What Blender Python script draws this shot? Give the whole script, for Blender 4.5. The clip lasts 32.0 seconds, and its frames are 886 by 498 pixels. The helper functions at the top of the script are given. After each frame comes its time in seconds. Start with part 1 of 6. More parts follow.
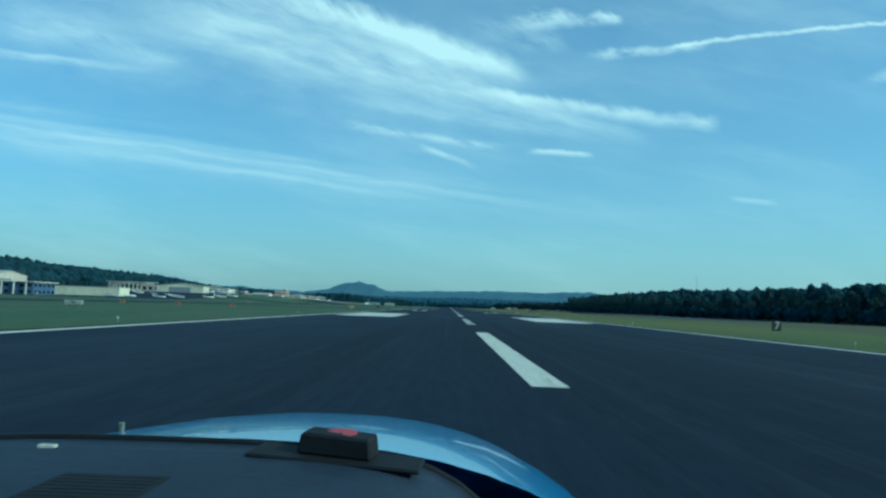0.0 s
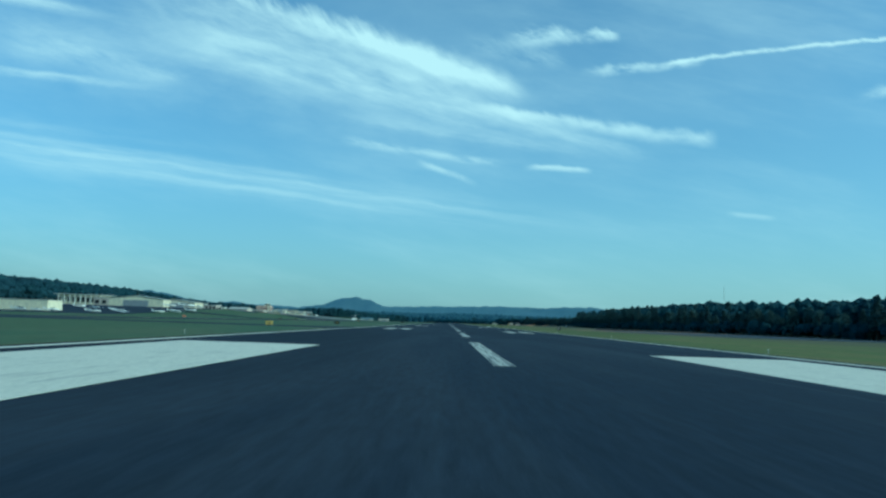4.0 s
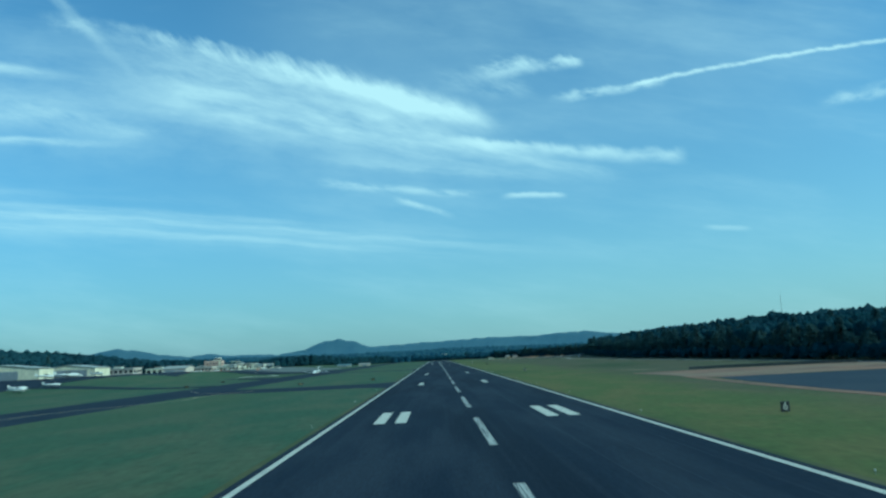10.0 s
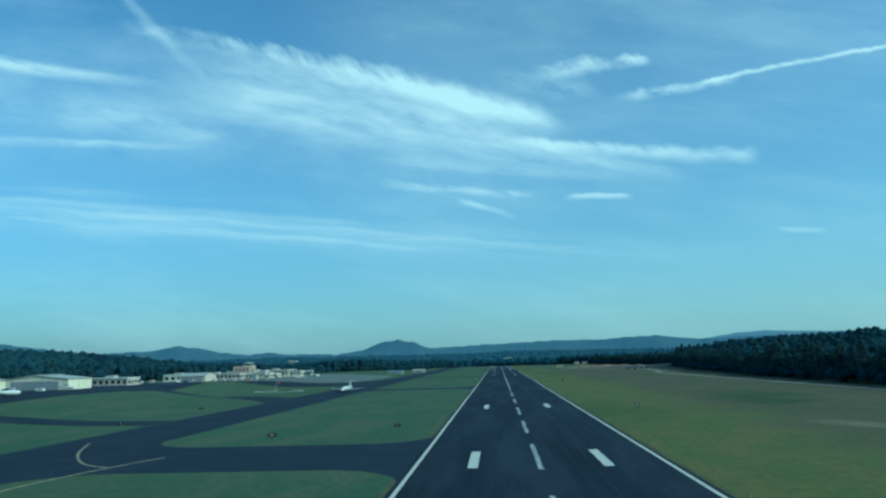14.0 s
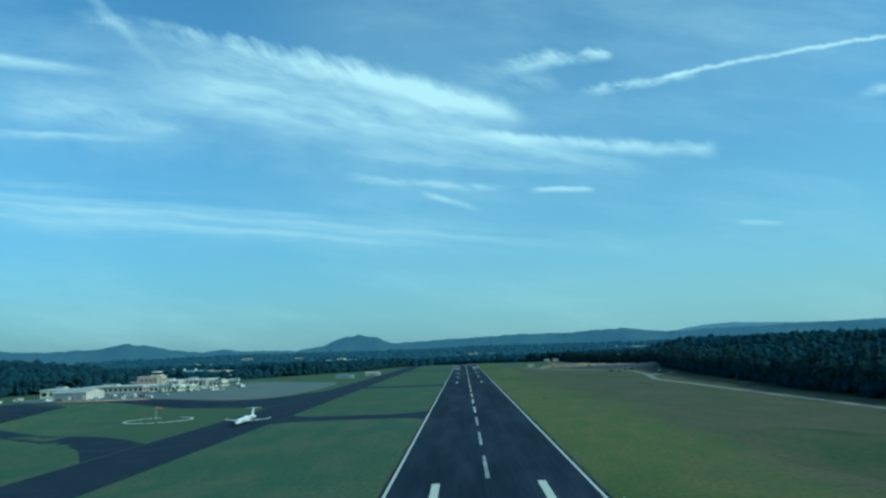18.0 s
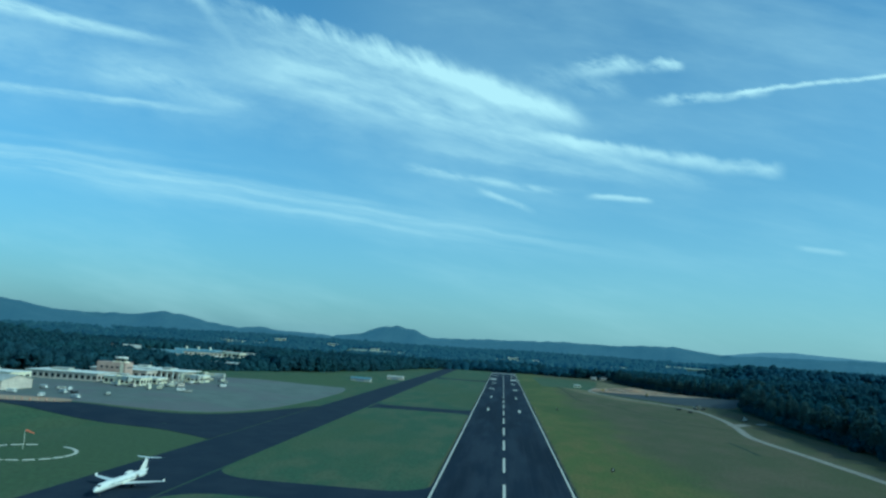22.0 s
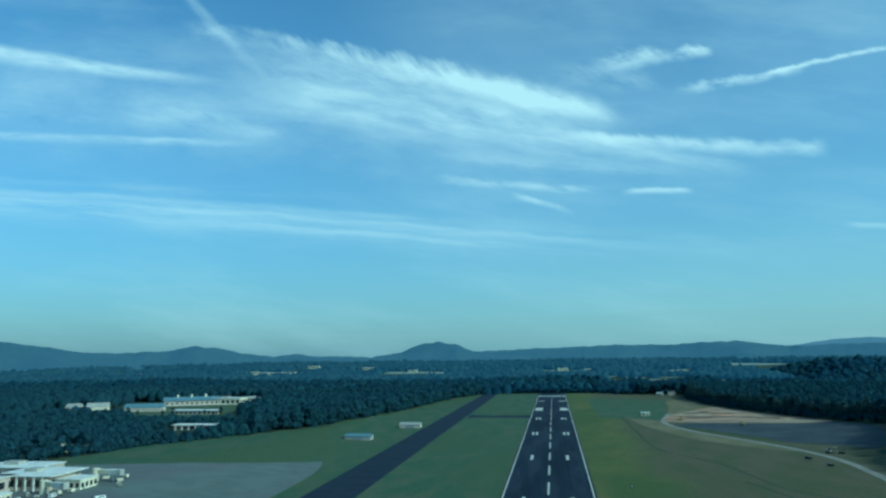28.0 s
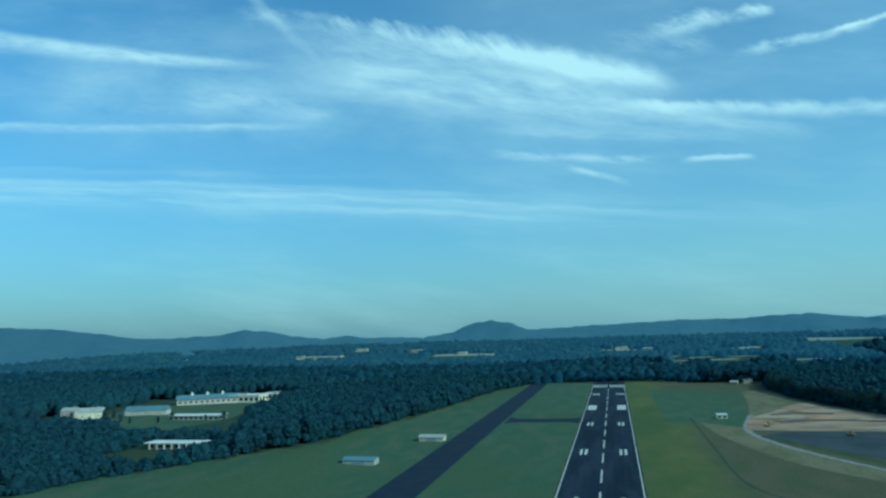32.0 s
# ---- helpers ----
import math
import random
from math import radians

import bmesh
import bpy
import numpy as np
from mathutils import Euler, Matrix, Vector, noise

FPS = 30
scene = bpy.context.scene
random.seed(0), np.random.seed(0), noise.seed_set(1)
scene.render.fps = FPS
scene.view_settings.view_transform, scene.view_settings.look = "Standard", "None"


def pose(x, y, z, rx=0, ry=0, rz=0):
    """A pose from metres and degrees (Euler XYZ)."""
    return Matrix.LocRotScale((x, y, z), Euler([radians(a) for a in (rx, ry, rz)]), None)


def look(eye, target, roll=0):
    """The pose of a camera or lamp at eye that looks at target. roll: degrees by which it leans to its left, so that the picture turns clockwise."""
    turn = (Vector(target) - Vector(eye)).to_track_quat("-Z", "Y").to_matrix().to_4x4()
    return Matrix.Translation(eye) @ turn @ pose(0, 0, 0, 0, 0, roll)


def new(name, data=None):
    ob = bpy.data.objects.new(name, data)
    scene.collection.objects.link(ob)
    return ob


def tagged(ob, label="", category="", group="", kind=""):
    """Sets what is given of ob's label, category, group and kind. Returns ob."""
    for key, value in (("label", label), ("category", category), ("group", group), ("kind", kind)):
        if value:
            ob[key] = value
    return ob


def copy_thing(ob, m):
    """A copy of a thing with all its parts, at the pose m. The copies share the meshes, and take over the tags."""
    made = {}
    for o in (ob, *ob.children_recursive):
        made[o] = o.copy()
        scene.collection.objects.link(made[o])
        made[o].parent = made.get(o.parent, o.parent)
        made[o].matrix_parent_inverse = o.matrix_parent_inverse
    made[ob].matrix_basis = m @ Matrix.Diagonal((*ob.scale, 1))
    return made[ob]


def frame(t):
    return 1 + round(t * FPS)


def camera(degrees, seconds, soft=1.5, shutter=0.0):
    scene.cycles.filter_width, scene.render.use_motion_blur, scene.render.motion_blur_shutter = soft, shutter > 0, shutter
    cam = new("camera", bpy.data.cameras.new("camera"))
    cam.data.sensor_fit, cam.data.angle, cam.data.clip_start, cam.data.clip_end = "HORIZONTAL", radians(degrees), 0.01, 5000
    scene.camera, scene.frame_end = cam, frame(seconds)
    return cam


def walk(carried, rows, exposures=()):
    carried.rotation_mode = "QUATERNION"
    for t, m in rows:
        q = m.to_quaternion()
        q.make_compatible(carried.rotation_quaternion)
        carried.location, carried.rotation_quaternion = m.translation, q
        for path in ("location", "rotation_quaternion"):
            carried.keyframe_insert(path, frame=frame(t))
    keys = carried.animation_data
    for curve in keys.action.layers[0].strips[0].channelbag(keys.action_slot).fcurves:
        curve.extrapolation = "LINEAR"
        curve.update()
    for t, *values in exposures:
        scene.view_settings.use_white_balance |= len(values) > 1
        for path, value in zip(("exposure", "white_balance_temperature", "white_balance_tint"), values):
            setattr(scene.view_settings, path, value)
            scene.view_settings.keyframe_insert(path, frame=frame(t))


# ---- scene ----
# One place: an airfield with a main runway along +y (threshold marks, taxiways on -x, woods on +x).
cam = camera(62.64, 32.0, soft=2.5)

# seconds, x, y, z, yaw (left +), pitch (up +), roll (right wing down +)
PATH = [
    (0, -2.50, -111.67, 1.87, 0.63, 4.51, -2.01),
    (0.5, -2.50, -98.79, 1.84, 0.84, 4.94, -1.67),
    (1, -2.50, -85.80, 1.84, 0.42, 4.86, -2.01),
    (1.5, -2.47, -72.55, 1.89, 0.23, 4.87, -1.32),
    (2, -2.43, -59.09, 1.91, 0.49, 4.47, -2.25),
    (2.5, -2.38, -45.44, 1.84, 0.59, 4.76, -1.81),
    (3, -2.35, -31.58, 1.75, 0.76, 4.89, -1.85),
    (3.5, -2.38, -17.49, 1.75, 0.84, 5.22, -2.04),
    (5.5, -3.03, 41.31, 2.61, -0.82, 6.90, -0.85),
    (6, -3.28, 56.85, 3.18, -0.74, 6.86, -1.03),
    (6.5, -3.55, 72.75, 3.92, 0.23, 7.96, -1.72),
    (7, -3.87, 88.99, 4.72, 0.69, 5.82, -2.77),
    (7.5, -4.28, 105.57, 5.51, 0.68, 4.75, -2.21),
    (8, -4.70, 122.35, 6.32, 0.60, 4.89, -1.36),
    (8.5, -5.05, 139.13, 7.15, 0.14, 5.66, -0.97),
    (9, -5.37, 155.93, 8.03, -0.98, 7.02, -0.22),
    (9.5, -5.65, 172.74, 8.93, -1.33, 7.76, 1.61),
    (10, -5.90, 189.57, 9.87, -0.92, 8.40, 2.67),
    (10.5, -6.11, 206.44, 10.88, 0.24, 9.57, 0.93),
    (11, -6.29, 223.35, 11.96, 0.64, 10.23, -0.97),
    (11.5, -6.46, 240.30, 13.12, 4.50, 8.90, 0.41),
    (12, -6.61, 257.29, 14.31, 4.93, 8.34, -0.39),
    (12.5, -6.72, 274.31, 15.48, 5.09, 8.45, -0.06),
    (13, -6.78, 291.34, 16.63, 5.03, 8.51, 0.42),
    (13.5, -6.78, 308.39, 17.78, 4.38, 8.54, 0.97),
    (14, -6.72, 325.45, 18.92, 4.02, 8.65, 1.60),
    (14.5, -6.59, 342.51, 20.07, 4.07, 8.75, 2.15),
    (16.5, -5.45, 410.84, 24.87, 0.85, 7.59, 2.67),
    (17, -5.15, 427.99, 26.29, 0.86, 7.01, 2.71),
    (17.5, -4.84, 445.18, 27.83, 1.08, 8.11, 2.26),
    (18, -4.54, 462.40, 29.46, 1.26, 8.04, 2.19),
    (18.5, -4.24, 479.66, 31.17, 1.18, 8.16, 1.74),
    (19, -3.97, 496.97, 32.95, 1.22, 7.98, 0.79),
    (19.5, -3.74, 514.32, 34.77, 1.44, 7.64, 0.02),
    (20, -3.53, 531.71, 36.66, 1.04, 7.36, -1.55),
    (20.5, -3.35, 549.15, 38.60, 1.74, 7.15, -2.43),
    (21, -3.17, 566.62, 40.59, 2.53, 7.04, -3.68),
    (21.5, -2.98, 584.10, 42.62, 3.64, 7.28, -3.87),
    (22, -2.73, 601.55, 44.65, 5.21, 7.64, -3.83),
    (22.5, -2.40, 618.96, 46.68, 6.81, 7.65, -3.15),
    (23, -1.99, 636.30, 48.70, 8.63, 7.71, -0.58),
    (23.5, -1.50, 653.57, 50.71, 9.44, 7.65, 0.55),
    (24, -0.94, 670.78, 52.74, 9.73, 8.01, 1.41),
    (24.5, -0.32, 687.92, 54.77, 9.09, 7.83, 1.40),
    (25, 0.34, 704.99, 56.81, 8.25, 7.96, 1.43),
    (25.5, 1.03, 722.01, 58.86, 8.30, 7.93, 1.62),
    (27.5, 4.04, 789.51, 67.05, 8.62, 8.11, 0.71),
    (28, 4.84, 806.31, 69.12, 8.43, 8.35, 0.73),
    (28.5, 5.65, 823.08, 71.20, 7.86, 8.41, -0.03),
    (29, 6.47, 839.84, 73.28, 7.74, 8.41, -0.89),
    (29.5, 7.30, 856.58, 75.38, 8.48, 8.41, -1.35),
    (30, 8.14, 873.32, 77.48, 9.06, 8.31, -0.09),
    (30.5, 8.98, 890.05, 79.60, 8.94, 8.12, 0.85),
    (31, 9.84, 906.78, 81.74, 8.52, 7.91, 1.04),
    (31.5, 10.69, 923.50, 83.87, 9.26, 7.68, 0.25),
    (32, 11.55, 940.23, 86.02, 12.88, 6.59, 1.84),
]


def row(t, x, y, z, yaw, pitch, roll):
    a, b = radians(yaw), radians(pitch)
    way = Vector((-math.sin(a) * math.cos(b), math.cos(a) * math.cos(b), math.sin(b)))
    return t, look((x, y, z), Vector((x, y, z)) + way, -roll)


EXPO = 0.50
walk(cam, [row(*r) for r in PATH], exposures=[(0.0, EXPO + 0.03, 4640.0, -30.0), (8.0, EXPO + 0.02, 4620.0, -30.0), (13.0, EXPO, 4500.0, -30.0), (22.0, EXPO - 0.03, 4470.0, -30.0), (32.0, EXPO - 0.05, 4450.0, -30.0)])

# ---------------------------------------------------------------- world and sun
SUN_AZ, SUN_EL = radians(108), radians(32)       # azimuth from +y towards +x
SUN_DIR = Vector((math.sin(SUN_AZ) * math.cos(SUN_EL), math.cos(SUN_AZ) * math.cos(SUN_EL), math.sin(SUN_EL)))

world = bpy.data.worlds.new("sky")
scene.world = world
world.use_nodes = True
WT = world.node_tree
WT.nodes.clear()


def wnode(kind, **kw):
    n = WT.nodes.new(kind)
    for k, v in kw.items():
        n.inputs[k].default_value = v
    return n


def wm(op, a, b=0.0, c=None, clamp=False):
    n = WT.nodes.new("ShaderNodeMath")
    n.operation = op
    n.use_clamp = clamp
    for i, s in enumerate((a, b) if c is None else (a, b, c)):
        if isinstance(s, (int, float)):
            n.inputs[i].default_value = s
        else:
            WT.links.new(s, n.inputs[i])
    return n.outputs[0]


def wsmooth(x, lo, hi):
    n = WT.nodes.new("ShaderNodeMapRange")
    n.interpolation_type = "SMOOTHSTEP"
    WT.links.new(x, n.inputs["Value"])
    n.inputs["From Min"].default_value = lo
    n.inputs["From Max"].default_value = hi
    return n.outputs["Result"]


def wnoise(x, y, scale, detail=4.0, rough=0.55, seed=0.0):
    c = WT.nodes.new("ShaderNodeCombineXYZ")
    WT.links.new(x, c.inputs[0])
    WT.links.new(y, c.inputs[1])
    c.inputs[2].default_value = seed
    n = WT.nodes.new("ShaderNodeTexNoise")
    WT.links.new(c.outputs[0], n.inputs["Vector"])
    n.inputs["Scale"].default_value = scale
    n.inputs["Detail"].default_value = detail
    n.inputs["Roughness"].default_value = rough
    return n.outputs[0]


wco = WT.nodes.new("ShaderNodeTexCoord")
wsep = WT.nodes.new("ShaderNodeSeparateXYZ")
WT.links.new(wco.outputs["Generated"], wsep.inputs[0])
ydir = wm("MAXIMUM", wsep.outputs[1], 0.02)
U = wm("DIVIDE", wsep.outputs[0], ydir)
V = wm("DIVIDE", wsep.outputs[2], ydir)
warp_a = wm("SUBTRACT", wnoise(U, V, 7.0, 3.0, 0.5, 3.0), 0.5)
warp_b = wm("SUBTRACT", wnoise(U, V, 26.0, 3.0, 0.6, 9.0), 0.5)


def cirrus(u0, v0, u1, v1, up, down, amount, warp=0.02, fine=0.006, grain=(4.0, 22.0), ends=(0.12, 0.12), seed=0.0, lo=0.36, hi=0.72):
    """One streak of ice cloud between two directions: sharp above by up, trailing below by down."""
    dx, dv = u1 - u0, v1 - v0
    ln = math.hypot(dx, dv)
    du_, dv_ = wm("SUBTRACT", U, u0), wm("SUBTRACT", V, v0)
    s = wm("ADD", wm("MULTIPLY", du_, dx / ln / ln), wm("MULTIPLY", dv_, dv / ln / ln))
    n = wm("SUBTRACT", wm("MULTIPLY", dv_, dx / ln), wm("MULTIPLY", du_, dv / ln))
    n = wm("ADD", n, wm("ADD", wm("MULTIPLY", warp_a, warp), wm("MULTIPLY", warp_b, fine)))
    above = wm("SUBTRACT", 1.0, wsmooth(n, 0.0, up))
    below = wsmooth(n, -down, 0.0)
    along = wm("MULTIPLY", wsmooth(s, 0.0, ends[0]), wm("SUBTRACT", 1.0, wsmooth(s, 1.0 - ends[1], 1.0)))
    g = wsmooth(wnoise(wm("MULTIPLY", s, ln * grain[0]), wm("MULTIPLY", n, grain[1]), 1.6, 5.0, 0.62, seed), lo, hi)
    m = wm("MULTIPLY", wm("MULTIPLY", above, below), wm("MULTIPLY", along, g))
    return wm("MULTIPLY", m, amount)


def streak(line, up, down, amount, ends=(0.15, 0.15), grain=(6.0, 30.0), lean=0.0, cover=(0.2, 0.7), teeth=0.0, pitch=30.0, warp=0.012, fine=0.004, seed=0.0):
    """A bowed streak of ice cloud through three directions: its upper edge may be combed into teeth; up and down are its depth at either end."""
    (u0, v0), (u1, v1), (u2, v2) = line
    c = ((v2 - v0) / (u2 - u0) - (v1 - v0) / (u1 - u0)) / (u2 - u1)
    b = (v1 - v0) / (u1 - u0) - c * (u0 + u1)
    a = v0 - b * u0 - c * u0 * u0
    f = wm("ADD", wm("MULTIPLY", U, wm("ADD", wm("MULTIPLY", U, c), b)), a)
    s = wm("DIVIDE", wm("SUBTRACT", U, u0), u2 - u0)
    n = wm("SUBTRACT", V, f)
    n = wm("ADD", n, wm("ADD", wm("MULTIPLY", warp_a, warp), wm("MULTIPLY", warp_b, fine)))
    high = n
    slant = wm("ADD", U, wm("MULTIPLY", n, lean))
    if teeth:
        comb = wnoise(wm("MULTIPLY", slant, pitch), wm("MULTIPLY", n, 9.0), 1.0, 3.0, 0.6, seed + 70.0)
        high = wm("ADD", n, wm("MULTIPLY", wm("SUBTRACT", comb, 0.5), teeth))
    wide = wm("ADD", wm("MULTIPLY", s, up[1] - up[0]), up[0])
    deep = wm("ADD", wm("MULTIPLY", s, down[1] - down[0]), down[0])
    above = wm("SUBTRACT", 1.0, wsmooth(wm("DIVIDE", high, wide), 0.0, 1.0))
    below = wsmooth(wm("DIVIDE", n, deep), -1.0, 0.0)
    along = wm("MULTIPLY", wsmooth(s, 0.0, ends[0]), wm("SUBTRACT", 1.0, wsmooth(s, 1.0 - ends[1], 1.0)))
    g = wsmooth(wnoise(wm("MULTIPLY", slant, grain[0]), wm("MULTIPLY", n, grain[1]), 1.6, 5.0, 0.62, seed), *cover)
    return wm("MULTIPLY", wm("MULTIPLY", wm("MULTIPLY", above, below), wm("MULTIPLY", along, g)), amount)


CLOUDS = []
# wide thin sheets
CLOUDS.append(cirrus(-1.0, 0.46, 0.42, 0.255, 0.12, 0.16, 0.40, 0.04, 0.01, (3.0, 8.0), (0.15, 0.35), 41.0, 0.15, 0.85))
CLOUDS.append(cirrus(-0.35, 0.52, 0.75, 0.36, 0.16, 0.18, 0.20, 0.05, 0.01, (2.0, 5.0), (0.25, 0.3), 51.0, 0.10, 0.85))
# the main band: bright body, combed upper edge, faint head and the fan that trails under it
MAIN = ((-0.42, 0.474), (-0.14, 0.402), (0.112, 0.326))
EDGE = ((-0.43, 0.487), (-0.20, 0.434), (0.06, 0.357))
CLOUDS.append(streak(MAIN, (0.012, 0.026), (0.020, 0.036), 0.56, (0.45, 0.09), (9.0, 14.0), 0.7, (0.10, 0.66), 0.020, 27.0, 0.010, 0.012, 1.0))
CLOUDS.append(streak(((-0.20, 0.417), (-0.06, 0.374), (0.105, 0.328)), (0.016, 0.016), (0.024, 0.020), 0.32, (0.40, 0.16), (10.0, 16.0), 0.6, (0.12, 0.66), 0.010, 33.0, 0.008, 0.010, 2.0))
CLOUDS.append(streak(EDGE, (0.010, 0.012), (0.030, 0.034), 0.50, (0.12, 0.55), (21.0, 12.0), 0.9, (0.34, 0.66), 0.034, 37.0, 0.008, 0.012, 3.0))
CLOUDS.append(streak(((-0.58, 0.516), (-0.48, 0.499), (-0.36, 0.474)), (0.018, 0.014), (0.030, 0.030), 0.36, (0.35, 0.3), (12.0, 20.0), 0.6, (0.25, 0.75), 0.02, 30.0, 0.014, 0.012, 4.0))
CLOUDS.append(streak(((-0.52, 0.480), (-0.14, 0.392), (0.14, 0.316)), (0.03, 0.03), (0.12, 0.085), 0.56, (0.30, 0.25), (5.0, 14.0), 1.2, (0.20, 0.80), 0.0, 30.0, 0.02, 0.010, 5.0))
CLOUDS.append(streak(((-0.46, 0.42), (-0.12, 0.33), (0.26, 0.245)), (0.06, 0.035), (0.085, 0.036), 0.50, (0.30, 0.30), (4.0, 22.0), 0.8, (0.22, 0.80), 0.0, 30.0, 0.02, 0.008, 6.0))
CLOUDS.append(streak(((-0.24, 0.300), (0.0, 0.262), (0.24, 0.234)), (0.016, 0.014), (0.020, 0.012), 0.28, (0.35, 0.25), (5.0, 30.0), 0.6, (0.25, 0.75), 0.0, 30.0, 0.014, 0.006, 7.0))
# the band that carries it on towards the sun
CLOUDS.append(streak(((0.015, 0.309), (0.19, 0.284), (0.374, 0.266)), (0.008, 0.015), (0.018, 0.019), 0.60, (0.22, 0.08), (11.0, 20.0), 0.7, (0.14, 0.58), 0.018, 36.0, 0.008, 0.010, 8.0))
CLOUDS.append(streak(((0.06, 0.292), (0.17, 0.266), (0.30, 0.246)), (0.014, 0.016), (0.034, 0.026), 0.34, (0.30, 0.30), (7.0, 26.0), 0.7, (0.2, 0.75), 0.0, 30.0, 0.014, 0.008, 9.0))
# contrail: spread and woolly at its old end, a thin rope at the new one
CLOUDS.append(streak(((0.170, 0.362), (0.26, 0.367), (0.36, 0.381)), (0.010, 0.008), (0.013, 0.010), 0.52, (0.25, 0.20), (20.0, 40.0), 1.0, (0.25, 0.62), 0.014, 55.0, 0.010, 0.014, 10.0))
CLOUDS.append(streak(((0.27, 0.3690), (0.463, 0.4015), (0.82, 0.437)), (0.0055, 0.0045), (0.006, 0.005), 0.66, (0.10, 0.10), (34.0, 60.0), 1.0, (0.12, 0.52), 0.008, 80.0, 0.005, 0.008, 11.0))
# tuft above it
CLOUDS.append(streak(((0.055, 0.404), (0.135, 0.413), (0.236, 0.412)), (0.024, 0.009), (0.032, 0.012), 0.72, (0.35, 0.10), (13.0, 20.0), 1.2, (0.30, 0.64), 0.036, 24.0, 0.014, 0.014, 12.0))
CLOUDS.append(streak(((0.000, 0.396), (0.09, 0.384), (0.18, 0.372)), (0.030, 0.020), (0.034, 0.020), 0.26, (0.3, 0.35), (12.0, 26.0), 1.2, (0.32, 0.70), 0.0, 30.0, 0.02, 0.014, 13.0))
CLOUDS.append(streak(((0.555, 0.331), (0.645, 0.349), (0.82, 0.366)), (0.014, 0.02), (0.012, 0.02), 0.50, (0.2, 0.2), (12.0, 30.0), 0.8, (0.25, 0.65), 0.012, 40.0, 0.012, 0.010, 14.0))
# streaks off to the other side
CLOUDS.append(streak(((-1.30, 0.610), (-0.74, 0.468), (-0.435, 0.409)), (0.028, 0.006), (0.046, 0.010), 0.70, (0.12, 0.28), (6.0, 26.0), 0.6, (0.16, 0.64), 0.0, 30.0, 0.010, 0.006, 15.0))
CLOUDS.append(streak(((-1.30, 0.410), (-0.73, 0.345), (-0.375, 0.316)), (0.010, 0.006), (0.020, 0.010), 0.44, (0.12, 0.20), (6.0, 36.0), 0.6, (0.18, 0.66), 0.0, 30.0, 0.008, 0.006, 16.0))
CLOUDS.append(streak(((-0.68, 0.395), (-0.52, 0.362), (-0.35, 0.322)), (0.05, 0.022), (0.045, 0.014), 0.46, (0.35, 0.20), (6.0, 18.0), 1.0, (0.24, 0.78), 0.0, 30.0, 0.02, 0.008, 17.0))
CLOUDS.append(cirrus(-0.64, 0.665, -0.375, 0.372, 0.012, 0.014, 0.27, 0.014, 0.008, (8.0, 22.0), (0.2, 0.50), 18.0, 0.20, 0.70))
# low parallel lines
LOW = ((-1.30, 0.292), (-0.40, 0.206), (0.27, 0.126))
for rise, amount, u_end, k in ((0.012, 0.26, -0.02, 19.0), (0.0, 0.34, 0.27, 20.0), (-0.016, 0.26, 0.16, 21.0), (0.030, 0.14, -0.30, 22.0)):
    CLOUDS.append(streak(tuple((x if i < 2 else u_end, y + rise + (0.0 if i < 2 else (0.27 - u_end) * 0.119)) for i, (x, y) in enumerate(LOW)), (0.007, 0.007), (0.016, 0.012), amount, (0.08, 0.25), (4.0, 60.0), 0.5, (0.25, 0.72), 0.0, 30.0, 0.012, 0.004, k))
CLOUDS.append(cirrus(-1.30, 0.30, 0.40, 0.115, 0.030, 0.050, 0.22, 0.018, 0.006, (2.5, 24.0), (0.10, 0.30), 23.0, 0.2, 0.75))
# small flecks
CLOUDS.append(streak(((0.096, 0.2195), (0.145, 0.2190), (0.198, 0.2160)), (0.005, 0.005), (0.008, 0.007), 0.62, (0.30, 0.18), (16.0, 40.0), 0.5, (0.12, 0.5), 0.006, 50.0, 0.005, 0.004, 24.0))
CLOUDS.append(streak(((-0.17, 0.254), (-0.05, 0.238), (0.085, 0.222)), (0.010, 0.006), (0.014, 0.008), 0.42, (0.2, 0.2), (13.0, 36.0), 0.8, (0.30, 0.66), 0.0, 30.0, 0.010, 0.006, 25.0))
CLOUDS.append(streak(((-0.055, 0.224), (-0.01, 0.210), (0.040, 0.192)), (0.006, 0.006), (0.009, 0.008), 0.46, (0.3, 0.3), (14.0, 34.0), 0.8, (0.22, 0.6), 0.006, 40.0, 0.006, 0.006, 26.0))
CLOUDS.append(streak(((0.375, 0.163), (0.41, 0.161), (0.455, 0.158)), (0.005, 0.005), (0.007, 0.007), 0.30, (0.3, 0.3), (12.0, 30.0), 0.8, (0.15, 0.5), 0.0, 30.0, 0.004, 0.004, 27.0))
total = CLOUDS[0]
for c in CLOUDS[1:]:
    total = wm("ADD", total, c)
veil = wsmooth(wnoise(wm("MULTIPLY", U, 1.6), wm("ADD", wm("MULTIPLY", V, 7.0), wm("MULTIPLY", U, 1.2)), 1.5, 5.0, 0.6, 31.0), 0.42, 0.8)
total = wm("ADD", total, wm("MULTIPLY", veil, 0.20))
front = wsmooth(wsep.outputs[1], 0.15, 0.45)
cover = wm("MULTIPLY", wm("MINIMUM", total, 0.95), front, clamp=True)

